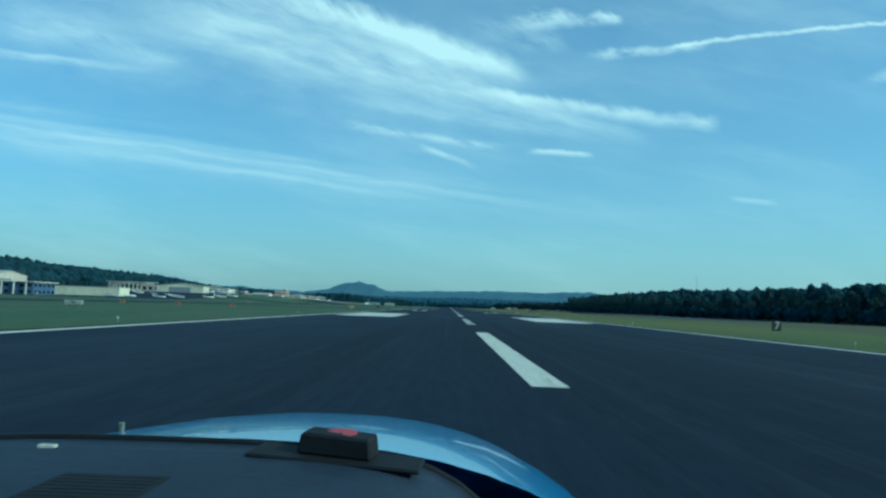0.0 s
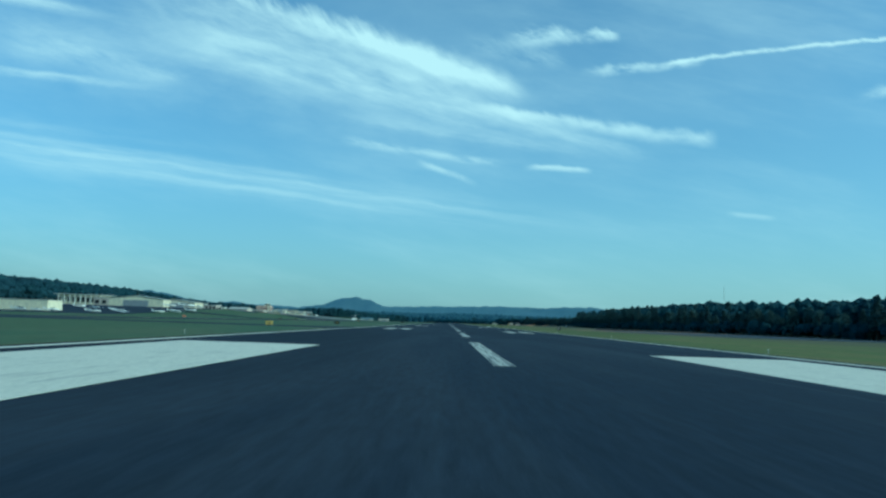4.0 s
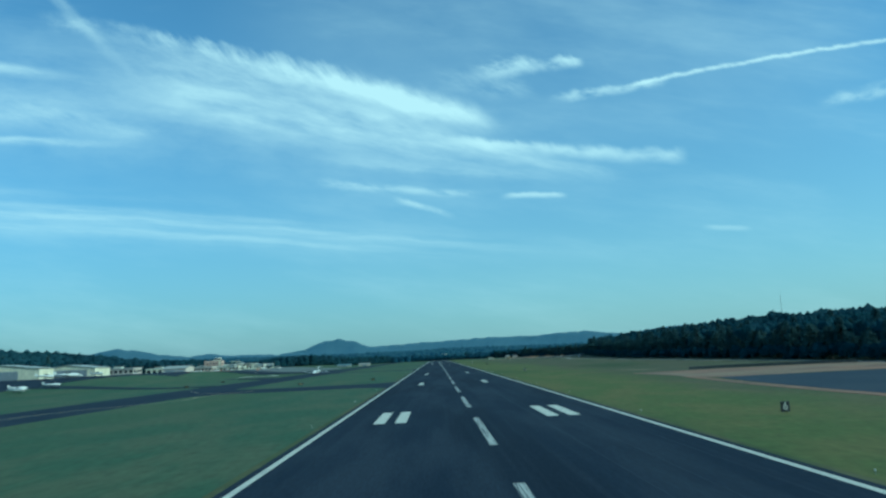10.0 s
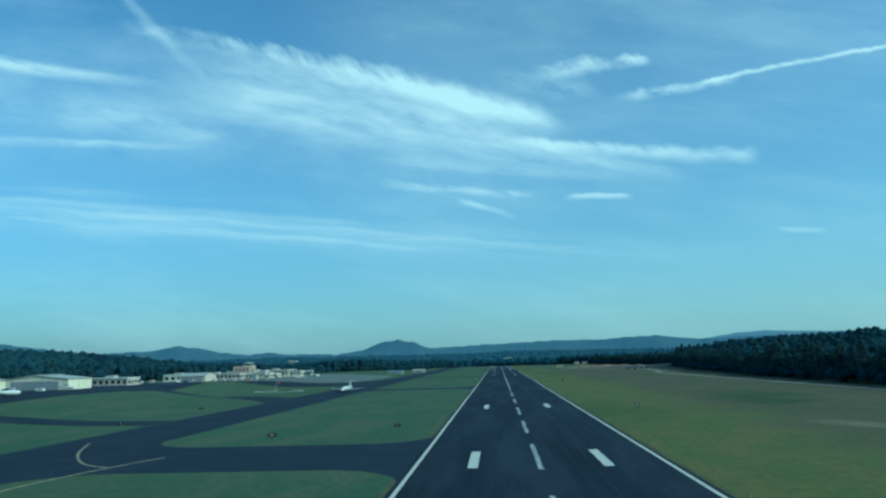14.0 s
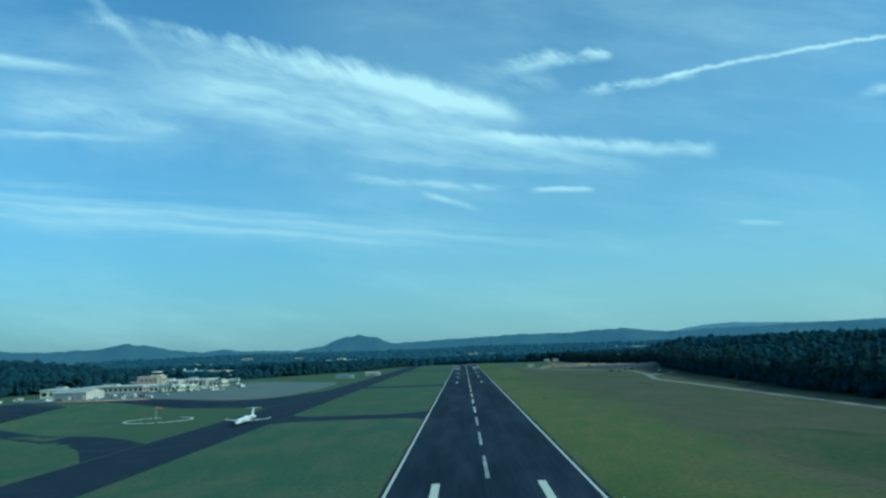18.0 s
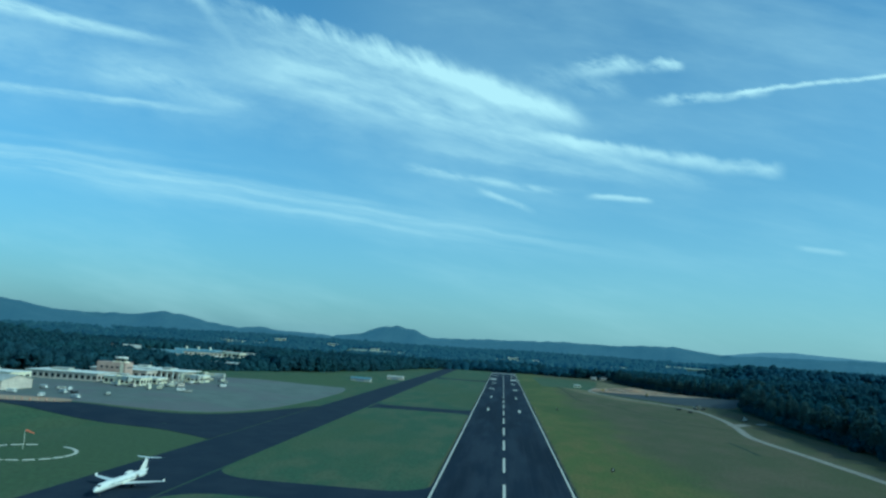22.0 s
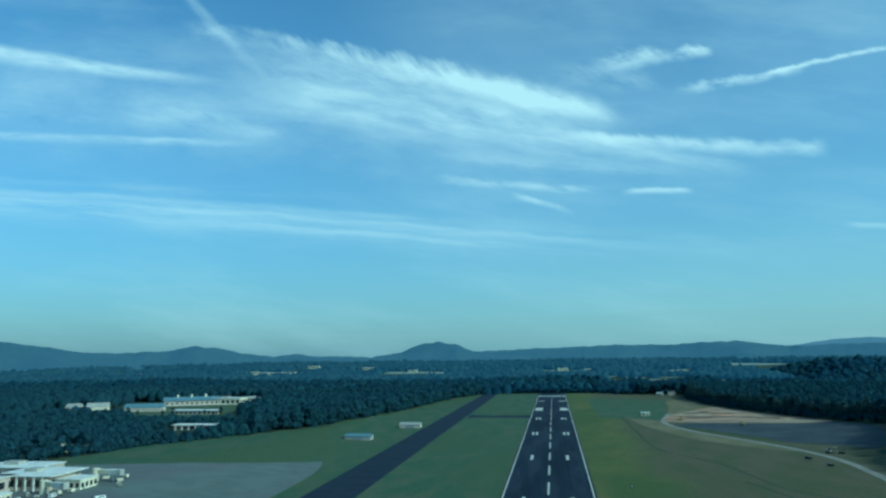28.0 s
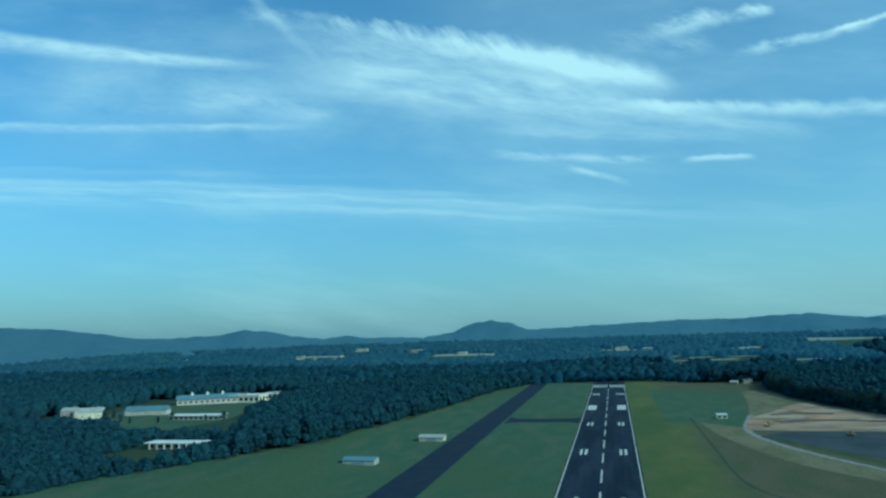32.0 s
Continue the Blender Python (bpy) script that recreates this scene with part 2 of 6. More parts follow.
sky = WT.nodes.new("ShaderNodeTexSky")
sky.sky_type = "NISHITA"
sky.sun_disc = False
sky.sun_elevation, sky.sun_rotation = SUN_EL, SUN_AZ
sky.altitude, sky.air_density, sky.dust_density, sky.ozone_density = 600.0, 1.0, 0.6, 2.0
haze = WT.nodes.new("ShaderNodeMix")
haze.data_type = "RGBA"
lift = wm("MAXIMUM", wsep.outputs[2], 0.0)
WT.links.new(wm("MULTIPLY", wm("POWER", 2.718, wm("MULTIPLY", lift, -5.2)), 0.92), haze.inputs[0])
WT.links.new(sky.outputs[0], haze.inputs[6])
# the haze is brighter towards the sun's side
hz = WT.nodes.new("ShaderNodeMix")
hz.data_type = "RGBA"
WT.links.new(wsmooth(wsep.outputs[0], -0.62, 0.32), hz.inputs[0])
hz.inputs[6].default_value = (1.18, 1.76, 2.06, 1.0)
hz.inputs[7].default_value = (2.25, 2.90, 3.02, 1.0)
WT.links.new(hz.outputs[2], haze.inputs[7])
cloud_mix = WT.nodes.new("ShaderNodeMix")
cloud_mix.data_type = "RGBA"
WT.links.new(cover, cloud_mix.inputs[0])
WT.links.new(haze.outputs[2], cloud_mix.inputs[6])
cloud_mix.inputs[7].default_value = (5.8, 6.0, 5.9, 1.0)
wbg = WT.nodes.new("ShaderNodeBackground")
wbg.inputs["Strength"].default_value = 0.097
WT.links.new(cloud_mix.outputs[2], wbg.inputs["Color"])
wout = WT.nodes.new("ShaderNodeOutputWorld")
WT.links.new(wbg.outputs[0], wout.inputs["Surface"])

sun = new("sun", bpy.data.lights.new("sun", "SUN"))
sun.data.energy, sun.data.angle, sun.data.color = 2.15, radians(0.6), (1.0, 0.93, 0.82)
sun.matrix_world = look(SUN_DIR * 200, (0, 0, 0))

# ---------------------------------------------------------------- materials
def material(name, base, rough=0.8, metal=0.0, second=None, scale=1.0, fine=None, bump=0.0, bump_scale=None, stretch=(1, 1, 1), third=None, third_scale=0.05, spread=(0.4, 0.62), per_object=0.0, coat=0.0, space="Position", spec=0.5, east=None, lanes=None):
    """A node material: base mixed with second by noise of that scale and with third by a broad one, fine grain as a value shift, and relief.
    east: two more colours that take over, with a ragged border, between two distances along x. lanes: a colour in long narrow streaks along y, and their share."""
    m = bpy.data.materials.new(name)
    m.use_nodes = True
    t = m.node_tree
    bs = t.nodes["Principled BSDF"]
    bs.inputs["Roughness"].default_value = rough
    bs.inputs["Metallic"].default_value = metal
    bs.inputs["Specular IOR Level"].default_value = spec
    bs.inputs["Coat Weight"].default_value = coat
    if space == "Position":
        co = t.nodes.new("ShaderNodeNewGeometry").outputs["Position"]
    else:
        co = t.nodes.new("ShaderNodeTexCoord").outputs["Object"]
    mp = t.nodes.new("ShaderNodeMapping")
    mp.inputs["Scale"].default_value = stretch
    t.links.new(co, mp.inputs["Vector"])

    def noise_of(s, detail=5.0, rgh=0.6):
        n = t.nodes.new("ShaderNodeTexNoise")
        n.inputs["Scale"].default_value = s
        n.inputs["Detail"].default_value = detail
        n.inputs["Roughness"].default_value = rgh
        t.links.new(mp.outputs[0], n.inputs["Vector"])
        return n.outputs[0]

    def ramp(v, lo, hi):
        r = t.nodes.new("ShaderNodeMapRange")
        r.interpolation_type = "SMOOTHSTEP"
        r.inputs["From Min"].default_value, r.inputs["From Max"].default_value = lo, hi
        t.links.new(v, r.inputs["Value"])
        return r.outputs["Result"]

    def mix(fac, a, b, kind="MIX"):
        x = t.nodes.new("ShaderNodeMix")
        x.data_type, x.blend_type = "RGBA", kind
        for s, i in ((fac, 0), (a, 6), (b, 7)):
            if isinstance(s, (int, float)):
                x.inputs[i].default_value = s
            elif isinstance(s, tuple):
                x.inputs[i].default_value = (*s, 1.0)
            else:
                t.links.new(s, x.inputs[i])
        return x.outputs[2]

    col = base
    if second:
        col = mix(ramp(noise_of(scale), *spread), col, second)
    if third:
        col = mix(ramp(noise_of(third_scale, 3.0), 0.45, 0.62), col, third)
    if east:
        far_a, far_b, lo, hi = east
        sep = t.nodes.new("ShaderNodeSeparateXYZ")
        t.links.new(co, sep.inputs[0])
        ragged = t.nodes.new("ShaderNodeMath")
        ragged.operation, ragged.inputs[1].default_value = "MULTIPLY_ADD", 90.0
        t.links.new(noise_of(0.022, 6.0, 0.65), ragged.inputs[0])
        t.links.new(sep.outputs[0], ragged.inputs[2])
        col = mix(ramp(ragged.outputs[0], lo + 45, hi + 45), col, mix(ramp(noise_of(0.05, 6.0), 0.38, 0.66), far_a, far_b))
    if lanes:
        mp2 = t.nodes.new("ShaderNodeMapping")
        mp2.inputs["Scale"].default_value = (1.0, 0.012, 1.0)
        t.links.new(co, mp2.inputs["Vector"])
        ln = t.nodes.new("ShaderNodeTexNoise")
        ln.inputs["Scale"].default_value, ln.inputs["Detail"].default_value, ln.inputs["Roughness"].default_value = 0.9, 6.0, 0.7
        t.links.new(mp2.outputs[0], ln.inputs["Vector"])
        lr = t.nodes.new("ShaderNodeMapRange")
        lr.inputs["From Min"].default_value, lr.inputs["From Max"].default_value, lr.inputs["To Max"].default_value = 0.50, 0.70, lanes[1]
        t.links.new(ln.outputs[0], lr.inputs["Value"])
        col = mix(lr.outputs[0], col, lanes[0])
    if fine:
        g = t.nodes.new("ShaderNodeMapRange")
        g.inputs["To Min"].default_value, g.inputs["To Max"].default_value = 0.50, 1.50
        t.links.new(noise_of(fine, 3.0), g.inputs["Value"])
        cmb = t.nodes.new("ShaderNodeCombineColor")
        for i in range(3):
            t.links.new(g.outputs[0], cmb.inputs[i])
        col = mix(1.0, col, cmb.outputs[0], "MULTIPLY")
    if per_object:
        oi = t.nodes.new("ShaderNodeObjectInfo")
        g = t.nodes.new("ShaderNodeMapRange")
        g.inputs["To Min"].default_value, g.inputs["To Max"].default_value = 1 - per_object, 1 + per_object
        t.links.new(oi.outputs["Random"], g.inputs["Value"])
        cmb = t.nodes.new("ShaderNodeCombineColor")
        for i in range(3):
            t.links.new(g.outputs[0], cmb.inputs[i])
        col = mix(1.0, col, cmb.outputs[0], "MULTIPLY")
    if isinstance(col, tuple):
        bs.inputs["Base Color"].default_value = (*col, 1.0)
    else:
        t.links.new(col, bs.inputs["Base Color"])
    if bump:
        b = t.nodes.new("ShaderNodeBump")
        b.inputs["Strength"].default_value = 1.0
        b.inputs["Distance"].default_value = bump
        t.links.new(noise_of(bump_scale or scale * 4, 4.0), b.inputs["Height"])
        t.links.new(b.outputs[0], bs.inputs["Normal"])
    return m


def island_shift(m, amount):
    """Vary a material's colour from one loose piece of its mesh to the next."""
    t = m.node_tree
    bs = t.nodes["Principled BSDF"]
    link = bs.inputs["Base Color"].links[0] if bs.inputs["Base Color"].links else None
    g = t.nodes.new("ShaderNodeNewGeometry")
    r = t.nodes.new("ShaderNodeMapRange")
    r.inputs["To Min"].default_value, r.inputs["To Max"].default_value = 1 - amount, 1 + amount
    t.links.new(g.outputs["Random Per Island"], r.inputs["Value"])
    c = t.nodes.new("ShaderNodeCombineColor")
    for i in range(3):
        t.links.new(r.outputs[0], c.inputs[i])
    x = t.nodes.new("ShaderNodeMix")
    x.data_type, x.blend_type = "RGBA", "MULTIPLY"
    x.inputs[0].default_value = 1.0
    if link:
        t.links.new(link.from_socket, x.inputs[6])
    else:
        x.inputs[6].default_value = bs.inputs["Base Color"].default_value
    t.links.new(c.outputs[0], x.inputs[7])
    t.links.new(x.outputs[2], bs.inputs["Base Color"])
    return m


GRASS = material("mown grass", (0.056, 0.094, 0.046), 0.95, second=(0.086, 0.104, 0.052), scale=0.07, fine=0.9, bump=0.05, bump_scale=2.5, third=(0.068, 0.094, 0.040), third_scale=0.008, stretch=(1.0, 0.35, 1), spec=0.2)
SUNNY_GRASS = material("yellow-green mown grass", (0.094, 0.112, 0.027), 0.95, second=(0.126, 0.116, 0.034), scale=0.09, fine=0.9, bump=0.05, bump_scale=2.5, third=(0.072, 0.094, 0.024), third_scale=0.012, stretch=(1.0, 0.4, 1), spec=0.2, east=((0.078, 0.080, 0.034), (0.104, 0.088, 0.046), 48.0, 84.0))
ROUGH_GRASS = material("rough dry grass", (0.076, 0.082, 0.030), 0.95, second=(0.108, 0.088, 0.040), scale=0.05, fine=0.6, bump=0.08, bump_scale=1.5, third=(0.046, 0.066, 0.021), third_scale=0.014, stretch=(1.0, 0.4, 1), spec=0.2)
WOODLAND = material("woodland floor", (0.036, 0.054, 0.036), 0.95, second=(0.054, 0.070, 0.044), scale=0.03, fine=0.4, bump=0.3, bump_scale=0.2, third=(0.046, 0.060, 0.030), third_scale=0.004, spec=0.1)
# asphalt bases are blued to imitate sky reflected at a low angle
RUNWAY = material("runway asphalt", (0.0132, 0.0200, 0.0345), 0.95, second=(0.027, 0.034, 0.048), scale=0.12, fine=5.0, bump=0.004, bump_scale=30.0, third=(0.0100, 0.0150, 0.0260), third_scale=0.05, stretch=(1.0, 0.12, 1), spec=0.12, lanes=((0.030, 0.038, 0.052), 0.5))
SEAM = material("sealed paving seam", (0.018, 0.025, 0.039), 0.9, second=(0.0132, 0.0200, 0.0345), scale=0.4, fine=4.0, stretch=(1.0, 0.1, 1), spread=(0.35, 0.6))
TAXI = material("taxiway asphalt", (0.0150, 0.0225, 0.0365), 0.92, second=(0.022, 0.029, 0.042), scale=0.08, fine=3.0, bump=0.004, bump_scale=30.0, spec=0.15)
CONCRETE = material("apron concrete", (0.142, 0.158, 0.130), 0.85, second=(0.114, 0.128, 0.106), scale=0.06, fine=2.0, bump=0.003, bump_scale=20.0, third=(0.13, 0.127, 0.118), third_scale=0.02, spec=0.3)
GRAVEL = material("pale gravel road", (0.29, 0.265, 0.215), 0.95, second=(0.21, 0.19, 0.152), scale=0.2, fine=3.0, bump=0.02, bump_scale=8.0, spec=0.2)
DIRT = material("bare red earth", (0.38, 0.230, 0.130), 0.95, second=(0.22, 0.150, 0.092), scale=0.045, fine=1.2, bump=0.10, bump_scale=0.8, third=(0.40, 0.30, 0.19), third_scale=0.02, stretch=(0.5, 1.2, 1), spec=0.2)
MUD = material("dark graded fill", (0.030, 0.036, 0.040), 0.85, second=(0.056, 0.060, 0.060), scale=0.03, fine=0.8, bump=0.08, bump_scale=0.6, spec=0.3)
CLAY = material("bare reddish clay", (0.27, 0.155, 0.098), 0.95, second=(0.19, 0.125, 0.088), scale=0.06, fine=1.2, bump=0.08, bump_scale=0.8, third=(0.25, 0.18, 0.115), third_scale=0.02, spec=0.15)
WET_MUD = material("dark wet mud", (0.019, 0.026, 0.038), 0.8, second=(0.030, 0.036, 0.046), scale=0.03, fine=0.8, bump=0.05, bump_scale=0.6, spec=0.3)
PAINT = material("worn white paint", (0.60, 0.56, 0.44), 0.7, second=(0.42, 0.39, 0.32), scale=0.6, fine=6.0, stretch=(4.0, 0.35, 1), spread=(0.52, 0.72), bump=0.002, bump_scale=30.0)
PAINT_WORN = material("rubber-streaked white paint", (0.46, 0.44, 0.37), 0.75, second=(0.075, 0.078, 0.08), scale=0.5, fine=6.0, stretch=(9.0, 0.22, 1), spread=(0.42, 0.62), bump=0.002, bump_scale=30.0)
YELLOW = material("faded yellow paint", (0.34, 0.27, 0.14), 0.75, second=(0.17, 0.15, 0.10), scale=0.5, fine=4.0)
# leaf colours of the edge trees also carry some of the haze's blue
FOLIAGE = island_shift(material("broadleaf foliage", (0.094, 0.146, 0.136), 0.85, second=(0.080, 0.128, 0.122), scale=0.35, fine=1.5, per_object=0.14, spec=0.2), 0.22)
PINE = island_shift(material("pine foliage", (0.080, 0.132, 0.130), 0.85, second=(0.070, 0.116, 0.118), scale=0.4, fine=1.5, per_object=0.14, spec=0.2), 0.22)
# canopy base is pushed towards blue to imitate haze over the woods
HAZE_TINT_WOODS = island_shift(material("haze-tinted canopy", (0.045, 0.090, 0.112), 0.95, second=(0.040, 0.081, 0.101), scale=0.05, fine=0.3, third=(0.046, 0.097, 0.112), third_scale=0.012, spec=0.1), 0.16)


def let_light_through(m, share):
    """Leaves pass on part of the light that falls on their far side."""
    t = m.node_tree
    bs = t.nodes["Principled BSDF"]
    tr_ = t.nodes.new("ShaderNodeBsdfTranslucent")
    t.links.new(bs.inputs["Base Color"].links[0].from_socket, tr_.inputs["Color"])
    mx = t.nodes.new("ShaderNodeMixShader")
    mx.inputs[0].default_value = share
    t.links.new(bs.outputs[0], mx.inputs[1])
    t.links.new(tr_.outputs[0], mx.inputs[2])
    t.links.new(mx.outputs[0], t.nodes["Material Output"].inputs["Surface"])


let_light_through(FOLIAGE, 0.4)
let_light_through(PINE, 0.35)
let_light_through(HAZE_TINT_WOODS, 0.5)
BARK = material("bark", (0.11, 0.085, 0.06), 0.95, second=(0.07, 0.055, 0.04), scale=2.0, stretch=(3, 3, 0.5), bump=0.02, bump_scale=6.0)
WHITE_METAL = material("cream ribbed metal", (0.80, 0.71, 0.48), 0.55, second=(0.71, 0.64, 0.44), scale=0.15, fine=1.0, stretch=(1, 1, 0.3), spec=0.4)
GREY_METAL = material("grey roof sheeting", (0.44, 0.42, 0.34), 0.5, second=(0.36, 0.345, 0.29), scale=0.2, fine=1.0, spec=0.4)
WHITE_ROOF = material("white membrane roof", (0.78, 0.74, 0.62), 0.6, second=(0.66, 0.63, 0.53), scale=0.08, fine=0.6)
TAN_WALL = material("tan stucco", (0.58, 0.49, 0.38), 0.85, second=(0.50, 0.42, 0.33), scale=0.2, fine=1.0)
BLUE_GLAZING = material("blue tinted cladding", (0.075, 0.115, 0.20), 0.35, second=(0.06, 0.095, 0.17), scale=0.3)
BRICK_WALL = material("pinkish tan brick", (0.46, 0.33, 0.25), 0.9, second=(0.38, 0.26, 0.20), scale=0.5, fine=3.0)
DARK_GLASS = material("dark window glass", (0.02, 0.025, 0.03), 0.08, spec=0.7)
DOOR_GREY = material("grey steel door", (0.30, 0.31, 0.31), 0.5, second=(0.25, 0.26, 0.26), scale=0.4)
BLUE_ROOF = material("blue-green metal roof", (0.16, 0.24, 0.26), 0.5, second=(0.13, 0.20, 0.22), scale=0.2)
DARK_ROOF = material("dark shingle roof", (0.10, 0.095, 0.09), 0.9, second=(0.14, 0.13, 0.12), scale=0.3, fine=2.0)
AIR_WHITE = material("white aircraft paint", (0.82, 0.78, 0.67), 0.3, second=(0.74, 0.71, 0.62), scale=0.5, space="Object", coat=0.3)
TYRE = material("black rubber", (0.025, 0.025, 0.025), 0.85, second=(0.04, 0.04, 0.04), scale=8.0, space="Object")
STEEL = material("bare steel", (0.45, 0.45, 0.44), 0.35, metal=1.0, second=(0.38, 0.38, 0.37), scale=3.0, space="Object")
ORANGE = material("faded orange plastic", (0.52, 0.17, 0.08), 0.6, second=(0.44, 0.14, 0.07), scale=2.0)
SIGN_BLACK = material("black sign panel", (0.02, 0.02, 0.02), 0.5, second=(0.035, 0.035, 0.035), scale=3.0)
SIGN_YELLOW = material("yellow sign panel", (0.50, 0.36, 0.09), 0.5, second=(0.42, 0.31, 0.09), scale=3.0)


def hill_material(name, base, second, haze_glow):
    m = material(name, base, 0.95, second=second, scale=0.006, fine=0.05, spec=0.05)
    # faint blue emission imitates the haze in front of distant land
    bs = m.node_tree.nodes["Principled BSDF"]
    bs.inputs["Emission Color"].default_value = (*haze_glow, 1.0)
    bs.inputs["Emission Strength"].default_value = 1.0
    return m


# both ridges get their haze as emission, stronger on the far one
HILL_NEAR = hill_material("hazed wooded ridge", (0.026, 0.036, 0.030), (0.020, 0.029, 0.025), (0.038, 0.071, 0.107))
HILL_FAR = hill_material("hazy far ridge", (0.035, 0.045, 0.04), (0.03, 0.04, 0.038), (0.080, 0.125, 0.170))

# bluer still: haze beyond the runway's end is put into this colour
MID_HAZE_WOODS = island_shift(material("haze-blue canopy", (0.034, 0.077, 0.111), 0.95, second=(0.029, 0.068, 0.098), scale=0.012, fine=0.2, third=(0.040, 0.085, 0.100), third_scale=0.004, spec=0.1), 0.3)
let_light_through(MID_HAZE_WOODS, 0.45)
# crowns emit a little blue, painted in as haze
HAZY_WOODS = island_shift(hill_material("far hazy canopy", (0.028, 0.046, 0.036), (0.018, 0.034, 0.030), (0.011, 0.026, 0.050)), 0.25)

HAY_STUBBLE = material("tan stubble", (0.190, 0.160, 0.092), 0.95, second=(0.135, 0.125, 0.062), scale=0.05, fine=0.6, bump=0.05, bump_scale=1.0, stretch=(1.0, 0.4, 1), spec=0.1)
DRY_FRINGE = material("dry fringe of grass", (0.112, 0.108, 0.052), 0.95, second=(0.074, 0.090, 0.036), scale=0.12, fine=0.8, bump=0.05, bump_scale=2.0, stretch=(1.0, 0.3, 1), spec=0.1)
HAY = material("pale cut hay", (0.27, 0.30, 0.235), 0.95, second=(0.21, 0.245, 0.185), scale=0.03, fine=0.3, bump=0.05, bump_scale=1.0, spec=0.1)


# ---------------------------------------------------------------- helpers
def mesh_from(name, verts, faces, mats, smooth=False):
    me = bpy.data.meshes.new(name)
    me.from_pydata([tuple(v) for v in verts], [], [tuple(f) for f in faces])
    for m in (mats if isinstance(mats, (list, tuple)) else [mats]):
        me.materials.append(m)
    if smooth:
        me.polygons.foreach_set("use_smooth", [True] * len(me.polygons))
    me.update()
    return me


def tri_mesh(name, verts, tris, mat, smooth=False):
    """A mesh from numpy arrays of points and triangles."""
    me = bpy.data.meshes.new(name)
    verts, tris = np.asarray(verts, np.float32), np.asarray(tris, np.int32)
    me.vertices.add(len(verts))
    me.vertices.foreach_set("co", verts.ravel())
    me.loops.add(tris.size)
    me.loops.foreach_set("vertex_index", tris.ravel())
    me.polygons.add(len(tris))
    me.polygons.foreach_set("loop_start", np.arange(0, tris.size, 3, dtype=np.int32))
    me.polygons.foreach_set("use_smooth", np.full(len(tris), smooth))
    me.materials.append(mat)
    me.update(calc_edges=True)
    me.validate()
    return me


def part(name, bm, mat, parent=None, label="", smooth=False):
    me = bpy.data.meshes.new(name)
    bmesh.ops.recalc_face_normals(bm, faces=bm.faces)
    bm.to_mesh(me)
    bm.free()
    me.materials.append(mat)
    if smooth:
        me.polygons.foreach_set("use_smooth", [True] * len(me.polygons))
    ob = new(name, me)
    if parent:
        ob.parent = parent
    return tagged(ob, label)


def box(bm, cx, cy, cz, sx, sy, sz, bevel=0.0, rot=None):
    """A bevelled block of full size sx, sy, sz centred at cx, cy, cz."""
    r = bmesh.ops.create_cube(bm, size=1.0)
    vs = r["verts"]
    bmesh.ops.scale(bm, vec=(sx, sy, sz), verts=vs)
    if bevel:
        es = list({e for v in vs for e in v.link_edges})
        out = bmesh.ops.bevel(bm, geom=es, offset=bevel, segments=1, affect="EDGES")
        vs = list({v for f in out["faces"] for v in f.verts} | {v for v in vs if v.is_valid})
    if rot is not None:
        bmesh.ops.rotate(bm, matrix=rot, verts=vs, cent=(0, 0, 0))
    bmesh.ops.translate(bm, vec=(cx, cy, cz), verts=vs)
    return vs


def bx(*a, **k):
    bm = bmesh.new()
    box(bm, *a, **k)
    return bm


def tube(bm, a, b, r0, r1=None, n=10):
    """A capped, tapering round bar from a to b."""
    a, b = Vector(a), Vector(b)
    r1 = r0 if r1 is None else r1
    q = (b - a).to_track_quat("Z", "Y").to_matrix().to_4x4()
    return bmesh.ops.create_cone(bm, cap_ends=True, segments=n, radius1=r0, radius2=max(r1, 1e-3), depth=(b - a).length, matrix=Matrix.Translation((a + b) / 2) @ q)["verts"]


def tb(*a, **k):
    bm = bmesh.new()
    tube(bm, *a, **k)
    return bm


def empty(name, m, label, category, group="", kind=""):
    ob = new(name)
    ob.empty_display_size = 0.2
    ob.matrix_world = m
    return tagged(ob, label, category, group, kind)


def ss(a, b, x):
    k = np.clip((np.asarray(x, float) - a) / (b - a), 0, 1)
    return k * k * (3 - 2 * k)

# ---------------------------------------------------------------- ground
def wave(x, y, s, ph):
    return np.sin(x / s + ph) * np.cos(y / s * 1.3 + ph * 1.7) + 0.5 * np.sin((x + y) / s * 2.3 + ph * 2.9)


def wooded_hill(x, y):
    """A round-shouldered hill beyond the building site."""
    return ss(640, 800, x) * ss(2700, 2960, y) * (1 - ss(3120, 3340, y))


def height(x, y):
    """Height of the land: level by the runway, a terrace for the apron, wooded rises behind."""
    x, y = np.asarray(x, float), np.asarray(y, float)
    edge = 45.0 * ss(700, 800, y) * (1 - ss(905, 960, y))
    h = (7.2 - 2.2 * ss(850, 1000, y)) * ss(0.0, 85.0 - edge * 0.6, -140.0 - edge - x) * ss(470, 700, y) * (1 - ss(1500, 1900, y))
    h = h + 23.0 * ss(-400, -620, x) * ss(-300, 300, y) * (1 - ss(1240, 1700, y))
    h = h + (4.0 + 12.0 * ss(450, 900, y)) * ss(185, 330, x) * (1 - ss(1300, 1700, y))
    away = np.maximum(ss(2150, 2900, y), np.maximum(ss(500, 1100, x), ss(-700, -1300, x)))
    h = h + away * (wave(x, y, 210.0, 0.7) * 4.0 - 3.0)
    h = h + 34.0 * wooded_hill(x, y)
    h = h - 6.0 * ss(2120, 2500, y) + 38.0 * ss(2800, 4000, y)
    return h


def axis(*spans):
    out = [np.arange(a, b, s) for a, b, s in spans]
    return np.concatenate(out + [[spans[-1][1]]])


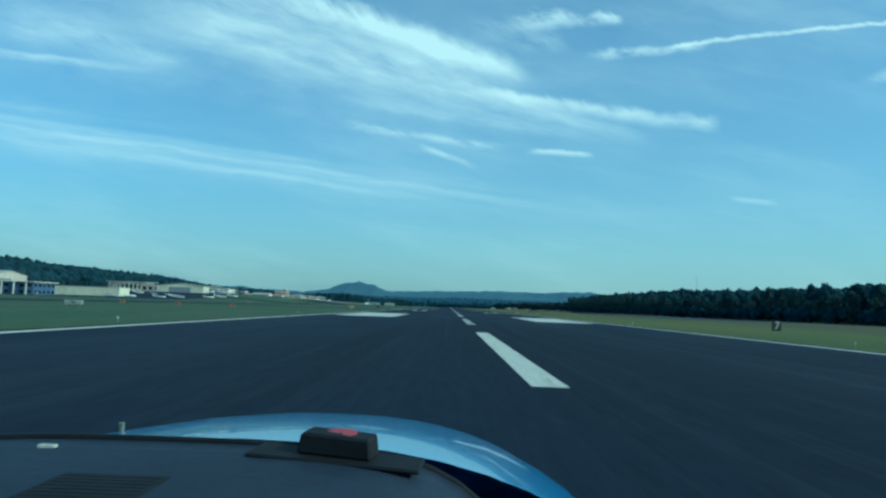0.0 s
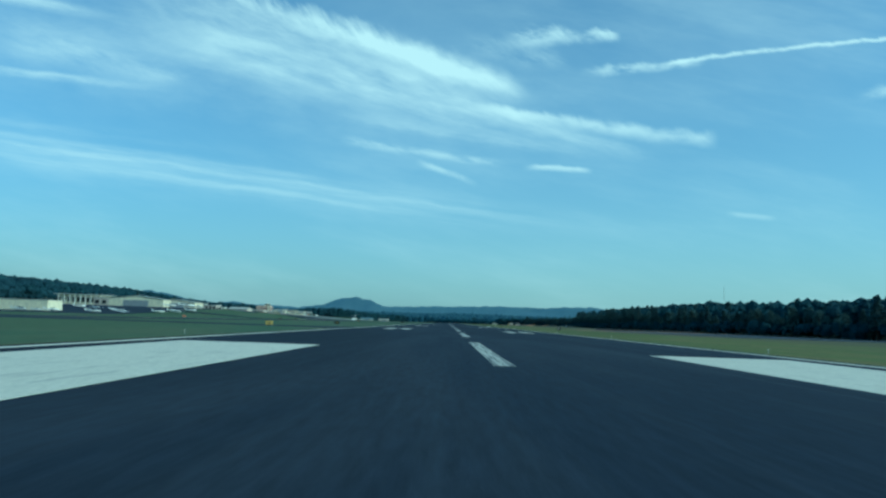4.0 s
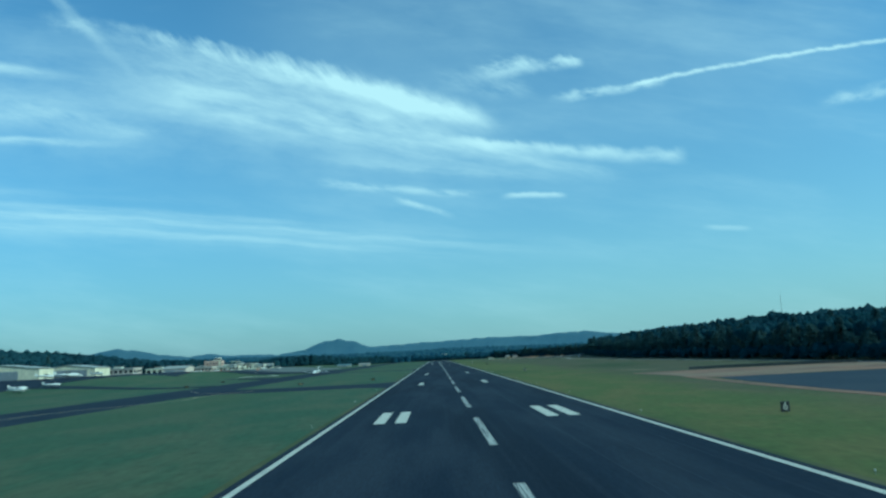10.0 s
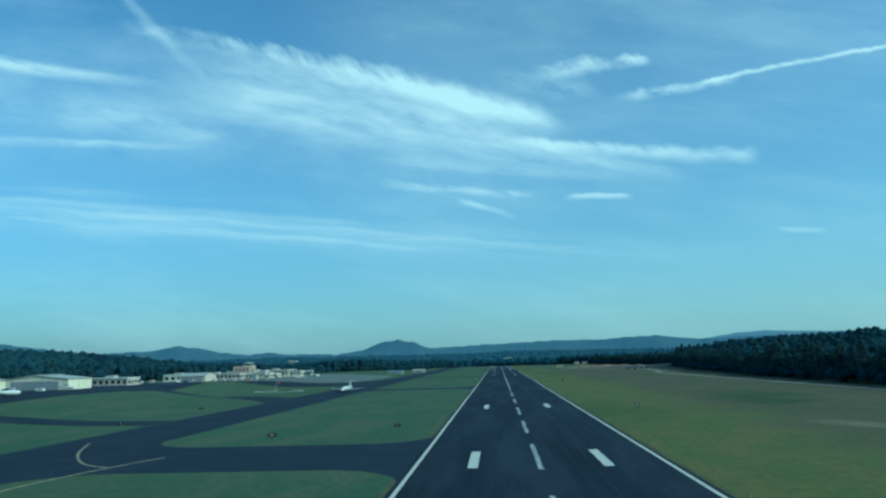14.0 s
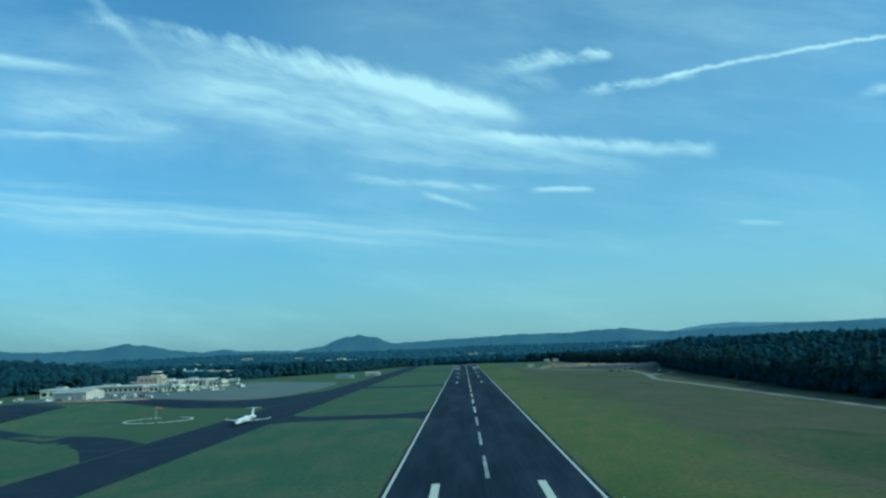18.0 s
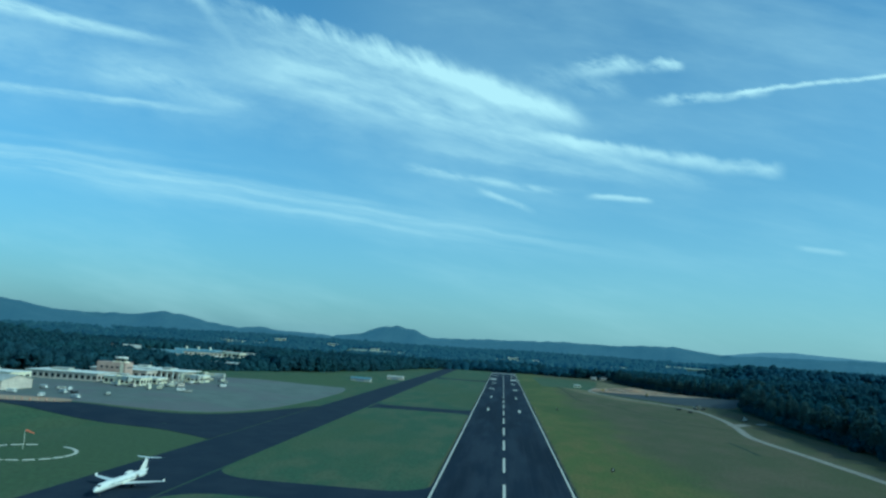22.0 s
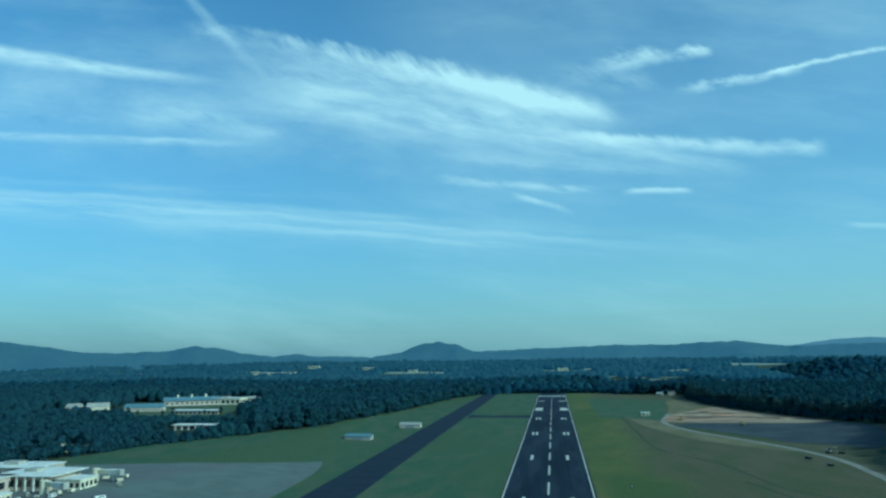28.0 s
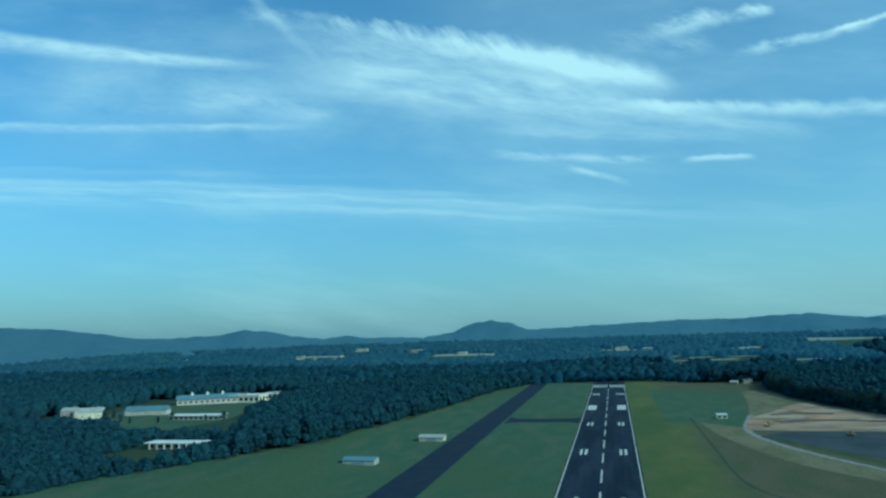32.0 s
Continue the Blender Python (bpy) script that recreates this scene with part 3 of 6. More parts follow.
gx = axis((-5200, -1300, 300), (-1300, -700, 40), (-700, -380, 20), (-380, -130, 10), (-130, 52, 26), (52, 112, 6), (112, 442, 15), (440, 1300, 40), (1300, 5200, 300))
gy = axis((-3000, -400, 200), (-400, 2100, 25), (2100, 3000, 40), (3000, 5300, 115))
X, Y = np.meshgrid(gx, gy)
Z = height(X, Y)
nx, ny = len(gx), len(gy)
idx = np.arange(nx * ny).reshape(ny, nx)
quads = np.stack([idx[:-1, :-1], idx[:-1, 1:], idx[1:, 1:], idx[1:, :-1]], -1).reshape(-1, 4)


def woods_left(y):
    return np.interp(y, [-500, 200, 600, 900, 1100, 1180, 1260, 1330, 1480, 1700, 2000, 2160], [-430, -430, -440, -420, -400, -350, -320, -300, -215, -190, -160, -110])


def woods_right(y):
    return np.interp(y, [-500, 0, 500, 900, 1240, 1340, 1372, 1440, 1490, 1560, 1650, 1750, 1850, 1960, 2040, 2085, 2100, 2160], [168, 172, 180, 190, 213, 224, 238, 270, 288, 276, 259, 227, 207, 200, 208, 212, 130, 60])


cx, cy = X[:-1, :-1] + np.diff(X, axis=1)[:-1] / 2, Y[:-1, :-1] + np.diff(Y, axis=0)[:, :-1] / 2
wood_mask = (cx < woods_left(cy)) | (cx > woods_right(cy)) | (cy > 2150)
ground_me = mesh_from("ground", np.stack([X, Y, Z], -1).reshape(-1, 3), quads, [GRASS, WOODLAND, SUNNY_GRASS], smooth=True)
ground_me.polygons.foreach_set("material_index", np.where(wood_mask, 1, np.where(cx > 0, 2, 0)).ravel().astype(np.int32))
tagged(new("ground", ground_me), "mown and dry airfield grass reaching to the wooded horizon", "ground", kind="structure")


def sheet(name, outline, mat, lift, label="", category="", parent=None, step=12.0, kind="structure"):
    """A flat patch with a rounded outline laid over the land, cut fine enough to follow it, with a real edge."""
    bm = bmesh.new()
    vs = [bm.verts.new((x, y, 0)) for x, y in outline]
    bm.faces.new(vs)
    xs, ys = [p[0] for p in outline], [p[1] for p in outline]
    follow = min(xs) < -138 or max(xs) > 185 or max(ys) > 2100
    if follow:
        for a in np.arange(min(xs) + step, max(xs), step):
            bmesh.ops.bisect_plane(bm, geom=bm.verts[:] + bm.edges[:] + bm.faces[:], plane_co=(a, 0, 0), plane_no=(1, 0, 0))
        for a in np.arange(min(ys) + step * 2, max(ys), step * 2):
            bmesh.ops.bisect_plane(bm, geom=bm.verts[:] + bm.edges[:] + bm.faces[:], plane_co=(0, a, 0), plane_no=(0, 1, 0))
    bmesh.ops.triangulate(bm, faces=bm.faces[:])
    for v in bm.verts:
        v.co.z = float(height(v.co.x, v.co.y)) + lift if follow else lift
    rim = bmesh.ops.extrude_edge_only(bm, edges=[e for e in bm.edges if e.is_boundary])
    for g in rim["geom"]:
        if isinstance(g, bmesh.types.BMVert):
            g.co.z -= lift + 0.15
    ob = part(name, bm, mat, parent)
    return tagged(ob, label, category, kind=kind) if not parent else ob


def ribbon(pts, w):
    """Outline of a band of width w along points."""
    left, right = [], []
    for i, p in enumerate(pts):
        a, b = Vector(pts[max(i - 1, 0)]), Vector(pts[min(i + 1, len(pts) - 1)])
        d = (b - a).normalized()
        left.append((p[0] - d.y * w / 2, p[1] + d.x * w / 2))
        right.append((p[0] + d.y * w / 2, p[1] - d.x * w / 2))
    return left + right[::-1]


def bend(pts, n=6):
    """A smooth line through points."""
    out = []
    for i in range(len(pts) - 1):
        p0, p1, p2, p3 = (Vector(pts[min(max(i + k, 0), len(pts) - 1)]) for k in (-1, 0, 1, 2))
        for j in range(n):
            s = j / n
            out.append(tuple(0.5 * ((2 * p1) + (p2 - p0) * s + (2 * p0 - 5 * p1 + 4 * p2 - p3) * s * s + (3 * p1 - p0 - 3 * p2 + p3) * s ** 3)))
    return out + [tuple(pts[-1])]


END = 2094.0            # far threshold; the near aiming point begins at y = 0
NEAR = -304.8
runway = sheet("runway", [(-23.5, NEAR - 60), (23.5, NEAR - 60), (23.5, END + 60), (-23.5, END + 60)], RUNWAY, 0.03, "dark grey asphalt runway with worn white markings", "runway")


def mark(x0, x1, y0, y1, mat=PAINT, name="marking"):
    ob = part(name, bx((x0 + x1) / 2, (y0 + y1) / 2, 0.028, x1 - x0, y1 - y0, 0.024), mat, runway)
    return ob


for s in (-1, 1):
    a, b = sorted((s * 21.98, s * 22.66))
    mark(a, b, NEAR, END, name="edge_stripe")
for k, base in ((1, NEAR), (-1, END)):
    for s in (-1, 1):
        def pair(x0, x1, d0, d1, mat=PAINT, nm="touchdown_bar"):
            a, b = sorted((s * x0, s * x1))
            c, d = sorted((base + k * d0, base + k * d1))
            mark(a, b, c, d, mat, nm)
        pair(10.97, 20.11, 304.8, 350.5, PAINT, "aiming_block")
        for d, n in ((152.4, 3), (457.2, 2), (609.6, 2), (762.0, 1), (914.4, 1)):
            for j in range(n):
                pair(10.97 + j * 3.35, 12.80 + j * 3.35, d, d + 22.9)
        for j in range(6):
            pair(1.8 + j * 3.5, 3.55 + j * 3.5, 6, 51.7, PAINT, "threshold_bar")
for x in (9.3, 13.6, 18.5):
    part("paving_seam", bx(x, (NEAR + END) / 2, 0.0305, 0.06, END - NEAR + 100, 0.007), SEAM, runway)
for s in (-1, 1):
    a, b = sorted((s * 23.5, s * 24.4))
    sheet("verge_strip", [(a, NEAR - 60), (b, NEAR - 60), (b, END + 60), (a, END + 60)], DRY_FRINGE, 0.012, "narrow dry fringe of grass along the runway", "verge")
CENTRE0 = -94.0
for i in range(-3, 36):
    y0 = CENTRE0 + 60.96 * i
    if NEAR + 60 < y0 < END - 90:
        mark(-0.46, 0.46, y0, y0 + 36.6, PAINT_WORN if 1 <= i <= 14 else PAINT, "centre_stripe")

# ---------------------------------------------------------------- taxiways, aprons, roads, bare ground
sheet("taxiway_1", bend([(-122, -400), (-122, 300), (-123, 900), (-122, 1500), (-121, 2150)], 3) + bend([(-96, 2150), (-96, 1500), (-94, 900), (-93, 300), (-93, -400)], 3), TAXI, 0.02, "dark asphalt parallel taxiway beside mown grass", "taxiway")


def connector(name, y0, y1, flare=18.0):
    """A short link between runway and parallel taxiway, flared at both ends."""
    out = []
    for k in range(7):
        a = k / 6 * math.pi / 2
        out.append((-23.3 - flare * (1 - math.cos(a)), y0 - flare * (1 - math.sin(a))))
    for k in range(7):
        a = (1 - k / 6) * math.pi / 2
        out.append((-93.2 + flare * (1 - math.cos(a)), y0 - flare * (1 - math.sin(a))))
    for k in range(7):
        a = k / 6 * math.pi / 2
        out.append((-93.2 + flare * (1 - math.cos(a)), y1 + flare * (1 - math.sin(a))))
    for k in range(7):
        a = (1 - k / 6) * math.pi / 2
        out.append((-23.3 - flare * (1 - math.cos(a)), y1 + flare * (1 - math.sin(a))))
    return sheet(name, out, TAXI, 0.016, "dark asphalt taxiway link to the runway", "taxiway")


connector("taxiway_2", 142, 164, 14)
connector("taxiway_3", 458, 498, 16)
connector("taxiway_4", 806, 830, 16)
connector("taxiway_5", 1112, 1140, 10)
connector("taxiway_6", 1640, 1668, 16)
sheet("taxiway_7", bend([(-123.5, 566), (-165, 572), (-240, 578)]) + bend([(-240, 594), (-165, 588), (-123.5, 584)]), TAXI, 0.16, "narrow dark asphalt link to the apron", "taxiway", step=6)
sheet("taxiway_8", bend([(-123.5, 690), (-160, 742), (-240, 765)]) + bend([(-240, 790), (-160, 768), (-123.5, 735)]), TAXI, 0.16, "dark asphalt link curving towards the hangars", "taxiway", step=6)
sheet("taxiway_9", bend([(-123.5, 905), (-160, 925), (-215, 925), (-300, 930)]) + bend([(-300, 950), (-215, 955), (-160, 985), (-123.5, 1090)]), TAXI, 0.16, "dark asphalt taxiway along the terminal apron", "taxiway", step=6)
sheet("apron_1", [(-225, 330), (-225, 560), (-212, 760), (-232, 880), (-290, 925), (-420, 925), (-420, 330)], TAXI, 0.20, "dark asphalt apron in front of the hangars", "apron", step=8)
sheet("apron_2", bend([(-290, 952), (-220, 958), (-170, 985), (-146, 1040), (-138, 1130), (-140, 1240), (-150, 1290)], 4) + [(-205, 1250), (-300, 1230), (-330, 1100), (-335, 990)], CONCRETE, 0.24, "pale concrete apron in front of the terminal", "apron", step=8)

PERIMETER = bend([(176, -200), (174, 300), (168, 700), (163, 880), (160, 1010), (158, 1090), (168, 1150), (177, 1205), (183, 1270), (184, 1320), (176, 1365), (160, 1412), (138, 1462), (122, 1510), (113, 1560), (115, 1600), (124, 1645), (134, 1690)], 5)
sheet("road", ribbon(PERIMETER, 5.5), GRAVEL, 0.05, "pale gravel perimeter road below the trees", "road", step=10)
sheet("road_spur", ribbon(bend([(172, 1180), (186, 1196), (197, 1204), (207, 1208)]), 11.0), GRAVEL, 0.07, "pale gravel spur off the perimeter road", "road", step=8)
sheet("fallow_strip", bend([(113, 1590), (134, 1700), (152, 1820), (168, 1942), (196, 1944), (204, 1850), (216, 1765), (190, 1700), (150, 1640), (113, 1590)], 4)[:-1], HAY_STUBBLE, 0.03, "tan stubble between the green field and the woods", "field", step=14)
sheet("earthworks", bend([(113, 1586), (150, 1580), (205, 1574), (258, 1562), (270, 1590), (254, 1652), (226, 1735), (206, 1790), (184, 1770), (158, 1715), (128, 1660), (113, 1586)], 4)[:-1], DIRT, 0.06, "bare red-brown earth of a building site", "bare ground", step=14)
sheet("graded_fill", bend([(116, 1546), (140, 1572), (185, 1570), (222, 1562), (262, 1554), (276, 1500), (262, 1446), (228, 1362), (206, 1392), (168, 1432), (142, 1488), (124, 1520), (116, 1546)], 4)[:-1], MUD, 0.10, "dark graded fill on the building site", "bare ground", step=14)
for pts, w, m_, lab in (([(146, 1634), (186, 1646), (238, 1632)], 8.0, MUD, "dark churned track across the building site"), ([(150, 1686), (178, 1700), (206, 1692)], 6.0, MUD, "dark churned track across the building site"), ([(120, 1594), (180, 1590), (244, 1578)], 5.0, GRAVEL, "pale haul road across the building site")):
    sheet("site_track", ribbon(bend(pts), w), m_, 0.30, lab, "track", step=7)
sheet("dry_verge", bend([(82, 1634), (112, 1598), (111, 1560), (119, 1510), (135, 1460), (156, 1412), (172, 1364), (152, 1376), (118, 1430), (98, 1500), (86, 1570), (82, 1634)], 4)[:-1], HAY_STUBBLE, 0.03, "dry tan verge along the gravel road", "verge", step=14)
sheet("site_verge", bend([(118, 1540), (134, 1500), (162, 1442), (178, 1418), (172, 1442), (144, 1500), (126, 1538), (118, 1540)], 3)[:-1], ROUGH_GRASS, 0.14, "green verge inside the bend of the road", "verge", step=14)
sheet("bare_strip", bend([(70, 476), (74, 446), (76, 414), (96, 413), (128, 416), (176, 410), (184, 478), (150, 486), (112, 484), (88, 482), (70, 476)], 4)[:-1], CLAY, 0.03, "strip of bare red earth beside the grass", "bare ground", step=12)
sheet("bare_strip", bend([(74, 532), (82, 535), (92, 517), (86, 509), (78, 518), (74, 532)], 3)[:-1], HAY_STUBBLE, 0.03, "small pale strip of dry ground in the grass", "bare ground", step=8)
sheet("drained_pond", bend([(78, 410), (73, 360), (73, 300), (84, 240), (108, 214), (148, 226), (170, 300), (174, 404), (128, 411), (78, 410)], 4)[:-1], WET_MUD, 0.05, "dark damp graded ground", "bare ground", step=14)
sheet("pond_bank", ribbon(bend([(74, 424), (71, 375), (70, 325), (72, 275), (84, 232)]), 3.6), CLAY, 0.06, "narrow red earth bank round the graded ground", "bare ground")
fence_line = bend([(97, 490), (118, 493), (140, 492), (166, 489)])
fence = empty("silt_fence", pose(fence_line[0][0], fence_line[0][1], 0), "black fabric silt fence on stakes behind bare earth", "fence")
for (xa, ya), (xb, yb) in zip(fence_line, fence_line[1:]):
    za = float(height((xa + xb) / 2, (ya + yb) / 2))
    turn = Matrix.Rotation(math.atan2(yb - ya, xb - xa), 3, "Z")
    at = ((xa + xb) / 2 - fence_line[0][0], (ya + yb) / 2 - fence_line[0][1])
    part("fabric", bx(at[0], at[1], za + 0.55, math.hypot(xb - xa, yb - ya), 0.05, 1.15, rot=turn), MUD, fence)
    part("stake", bx(xa - fence_line[0][0], ya - fence_line[0][1] + 0.06, za + 0.6, 0.06, 0.05, 1.4), MUD, fence)
sheet("worn_patch", bend([(74, 640), (90, 600), (120, 620), (124, 680), (98, 720), (76, 690), (74, 640)], 4)[:-1], ROUGH_GRASS, 0.03, "patch of worn dry grass", "bare ground", step=14)
sheet("farm_field", [(112, 1600), (132, 1700), (150, 1820), (166, 1942), (84, 1985), (52, 1990), (54, 1640)], GRASS, 0.02, "green hay field beyond the earthworks", "field", step=14)

# yellow lead-in lines
sheet("lead_in_line", ribbon(bend([(-78, 480), (-82, 468), (-87, 444), (-87, 421), (-106, 380), (-108, 300), (-108, 180)]), 0.6), YELLOW, 0.045, "faded yellow taxi line curving off the runway", "line")
sheet("lead_in_line", ribbon(bend([(-83, 466), (-92, 473), (-103, 490), (-113, 512)]), 0.55), YELLOW, 0.05, "faded yellow taxi line curving off the runway", "line")

# drainage ditches in the rough grass
for k, pts in enumerate(([(77, 1669), (76, 1500), (77, 1375), (95, 1325), (108, 1292), (120, 1212), (146, 1180)], [(105, 1232), (125, 1149)], [(132, 1054), (132, 1023), (131, 998)], [(135, 1158), (157, 1142)])):
    sheet("ditch", ribbon(bend(pts), 1.4 + k * 0.3), WOODLAND, 0.03, "shallow dark ditch in the rough grass", "ditch")


# ---------------------------------------------------------------- ridges
def ridge(name, rows, radius, mat, base, rough, label, seed, step=0.14, deep=1.0):
    """A wooded ridge on an arc about the airfield: rows of bearing and crest height."""
    az = np.arange(rows[0][0], rows[-1][0], step)
    crest = np.interp(az, [r[0] for r in rows], [r[1] for r in rows])
    rng = np.random.RandomState(seed)
    for s, a in ((2.3, 0.9), (0.9, 0.7), (0.37, 0.5)):
        crest = crest + rough * a * np.sin(az / s * 2.1 + rng.rand() * 6) * 0.5
    crest = crest + np.convolve(rng.randn(len(az)), (0.25, 0.5, 0.25), "same") * rough * 0.35
    prof = ((-900, 0.0), (-700, 0.12), (-520, 0.30), (-340, 0.52), (-190, 0.76), (-80, 0.93), (0, 1.0), (90, 0.95), (260, 0.2))
    verts, faces = [], []
    for a, c in zip(az, crest):
        t = radians(a)
        for j, (d, f) in enumerate(prof):
            fold = 70 * math.sin(a * 0.7 + j * 0.6) + 25 * math.sin(a * 1.7 - j * 1.1)
            r = radius + d * deep + (fold * deep if j < 6 else 0)
            lift = (0.05 * math.sin(a * 1.1 + j * 2.0) + 0.03 * math.sin(a * 2.3 - j)) if 0 < j < 6 else 0.0
            verts.append((r * math.sin(t), 400 + r * math.cos(t), base + (c - base) * (f + lift)))
    m = len(prof)
    for i in range(len(az) - 1):
        for j in range(m - 1):
            q = i * m + j
            faces.append((q, q + m, q + m + 1, q + 1))
    me = mesh_from(name, verts, faces, mat, smooth=True)
    return tagged(new(name, me), label, "hills", kind="structure")


ridge("backdrop_ridge", [(-60, 150), (-46, 175), (-40.5, 178), (-38.3, 172), (-36, 158), (-33.5, 134), (-31, 102), (-29, 102), (-26.5, 112), (-24.7, 131), (-23.6, 126), (-21.7, 96), (-19.5, 76), (-18.1, 92), (-16.9, 74), (-12.7, 68), (-10.7, 90), (-9.3, 129), (-8, 141), (-6.7, 128), (-5.6, 94), (-3, 94), (1.8, 110), (3.5, 112), (7.5, 113), (10.4, 122), (12.3, 122), (15.2, 98), (18, 100), (22, 108), (30, 110), (45, 118), (60, 100)], 4330, HILL_NEAR, -20, 4.0, "blue-green hazed wooded ridge on the horizon", 3)
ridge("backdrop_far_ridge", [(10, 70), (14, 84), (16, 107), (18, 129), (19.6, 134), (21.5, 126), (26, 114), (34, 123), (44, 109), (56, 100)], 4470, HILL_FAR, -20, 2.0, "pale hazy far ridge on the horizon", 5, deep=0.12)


# ---------------------------------------------------------------- woods
def lump(rng, n_lat=4, n_lon=7):
    """A low crown: an uneven dome of small facets."""
    pts, tris = [(0, 0, 1.0 + rng.rand() * 0.25)], []
    for i in range(1, n_lat):
        t = i / (n_lat - 1) * 1.9
        for j in range(n_lon):
            a = (j + 0.5 * (i % 2)) / n_lon * 2 * math.pi
            r = math.sin(min(t, 1.57)) * (1.0 - 0.35 * max(0, t - 1.57)) * (0.72 + 0.5 * rng.rand())
            pts.append((r * math.cos(a), r * math.sin(a), math.cos(t) * (0.85 + 0.4 * rng.rand())))
    for j in range(n_lon):
        tris.append((0, 1 + j, 1 + (j + 1) % n_lon))
    for i in range(n_lat - 2):
        a, b = 1 + i * n_lon, 1 + (i + 1) * n_lon
        for j in range(n_lon):
            k = (j + 1) % n_lon
            tris += [(a + j, b + j, b + k), (a + j, b + k, a + k)]
    return np.array(pts), np.array(tris)


RNG = np.random.RandomState(11)
LUMPS = [lump(RNG) for _ in range(14)]
LUMPS_LOW = [lump(RNG, 3, 6) for _ in range(10)]


def leafy(rng, leaves=64):
    """A crown with a core and many small sprays standing out of it."""
    pts, tris = lump(rng, 4, 8)
    pts = pts * (0.95, 0.95, 0.98)
    d = rng.randn(leaves, 3)
    d[:, 2] = np.abs(d[:, 2]) * 1.1 - 0.35
    d /= np.linalg.norm(d, axis=1)[:, None]
    c = d * (0.84 + 0.18 * rng.rand(leaves, 1)) * (1, 1, 1.12)
    a = np.cross(d, rng.randn(leaves, 3))
    a /= np.linalg.norm(a, axis=1)[:, None]
    b = np.cross(d, a) * 0.6 + d * 0.55
    k = 0.13 + 0.13 * rng.rand(leaves, 1)
    q = np.stack([c - a * k - b * k * 0.6, c + a * k - b * k * 0.6, c + b * k * 1.3], 1).reshape(-1, 3)
    return np.concatenate([pts, q]), np.concatenate([tris, len(pts) + np.arange(leaves * 3).reshape(-1, 3)])


LEAFY = [leafy(RNG) for _ in range(16)]


def growth(x, y):
    """Trees stand lower on the slope before the school and its houses."""
    b = (x - 5.0) / (y - 806.0 + 1e-3)
    c = x / (y - 600.0 + 1e-3)
    slope = 1300 < y < 1580 and -0.78 < b < -0.42
    return 0.5 if slope or (1200 < y < 1800 and -0.47 < c < -0.33) else 1.0


def canopy(name, xs, ys, radius, tall, mat, label, lumps=LUMPS, clumps=1):
    """Joined crowns at many points, each of one or more lumps; the land carries them."""
    V_, T_, off = [], [], 0
    for x, y in zip(xs, ys):
        h = float(height(x, y))
        stand = float(wave(x, y, 23.0, 1.3) + wave(x, y, 61.0, 3.1))
        r0, t0 = radius * (0.5 + 1.0 * RNG.rand() ** 1.7), tall * growth(x, y) * (0.74 + 0.36 * RNG.rand() + 0.06 * stand)
        for c in range(clumps):
            p, t = lumps[RNG.randint(len(lumps))]
            a = RNG.rand() * 6.283
            k = r0 * (1.0 if clumps == 1 else 0.55 + 0.3 * RNG.rand())
            ox, oy, oz = (0, 0, 0) if c == 0 else (RNG.randn() * r0 * 0.5, RNG.randn() * r0 * 0.5, -RNG.rand() * t0 * 0.5)
            ca, sa = math.cos(a), math.sin(a)
            q = np.stack([p[:, 0] * ca - p[:, 1] * sa, p[:, 0] * sa + p[:, 1] * ca, p[:, 2]], 1) * (k, k, k * (0.9 + 0.5 * RNG.rand()))
            V_.append(q + (x + ox, y + oy, h + t0 - k * 0.9 + oz))
            T_.append(t + off)
            off += len(p)
    me = tri_mesh(name, np.concatenate(V_), np.concatenate(T_), mat, smooth=lumps is not LEAFY)
    return tagged(new(name, me), label, "woods", kind="stuff")


def scatter(x0, x1, y0, y1, step, keep):
    xs, ys = np.meshgrid(np.arange(x0, x1, step), np.arange(y0, y1, step))
    xs = (xs + RNG.uniform(-0.7, 0.7, xs.shape) * step).ravel()
    ys = (ys + RNG.uniform(-0.7, 0.7, ys.shape) * step).ravel()
    k = keep(xs, ys)
    return xs[k], ys[k]


def clearing(x, y):
    """Fields and openings in the far woods."""
    n = wave(x, y, 95.0, 2.1) + 0.6 * wave(x, y, 41.0, 4.0)
    return n > 0.98


FIELDS = [(330, 2760, 220, 44), (540, 2900, 230, 44), (440, 2590, 130, 36), (240, 2960, 170, 40), (120, 2840, 90, 36), (-1740, 3850, 200, 60), (-1250, 2850, 60, 40), (-1000, 3410, 230, 60), (-470, 3340, 220, 100), (795, 3780, 290, 250), (55, 3460, 170, 60), (400, 3420, 130, 60), (-690, 3560, 80, 40), (170, 3145, 60, 30), (245, 3065, 70, 30), (350, 3060, 80, 30), (-960, 3700, 70, 40), (-1530, 3365, 60, 30), (1350, 3300, 240, 90)]
SITES = [(-530, 1850, 215), (-420, 2190, 130), (-1230, 4150, 130), (-330, 1270, 30), (150, 2600, 60), (620, 3500, 120), (-380, 2500, 50)]


def open_site(x, y):
    k = np.zeros_like(x, bool)
    for a, b, r in SITES:
        k |= (x - a) ** 2 + ((y - b) * 0.7) ** 2 < (r * 0.55) ** 2
    b = (x - 5.0) / (y - 806.0 + 1e-3)
    k |= (y > 1500) & (y < 1930) & (b > -0.61) & (b < -0.44)
    k |= (y > 1560) & (y < 1690) & (b > -0.74) & (b < -0.61)
    k |= (x > -358) & (x < -280) & (y > 1370) & (y < 1470)
    for a, c, w, d in FIELDS:
        k |= (np.abs(x - a) < w / 2 + 8) & (y > c - d / 2 - np.where(c > 3770, 420, 170)) & (y < c + d / 2 + 8)
    return k


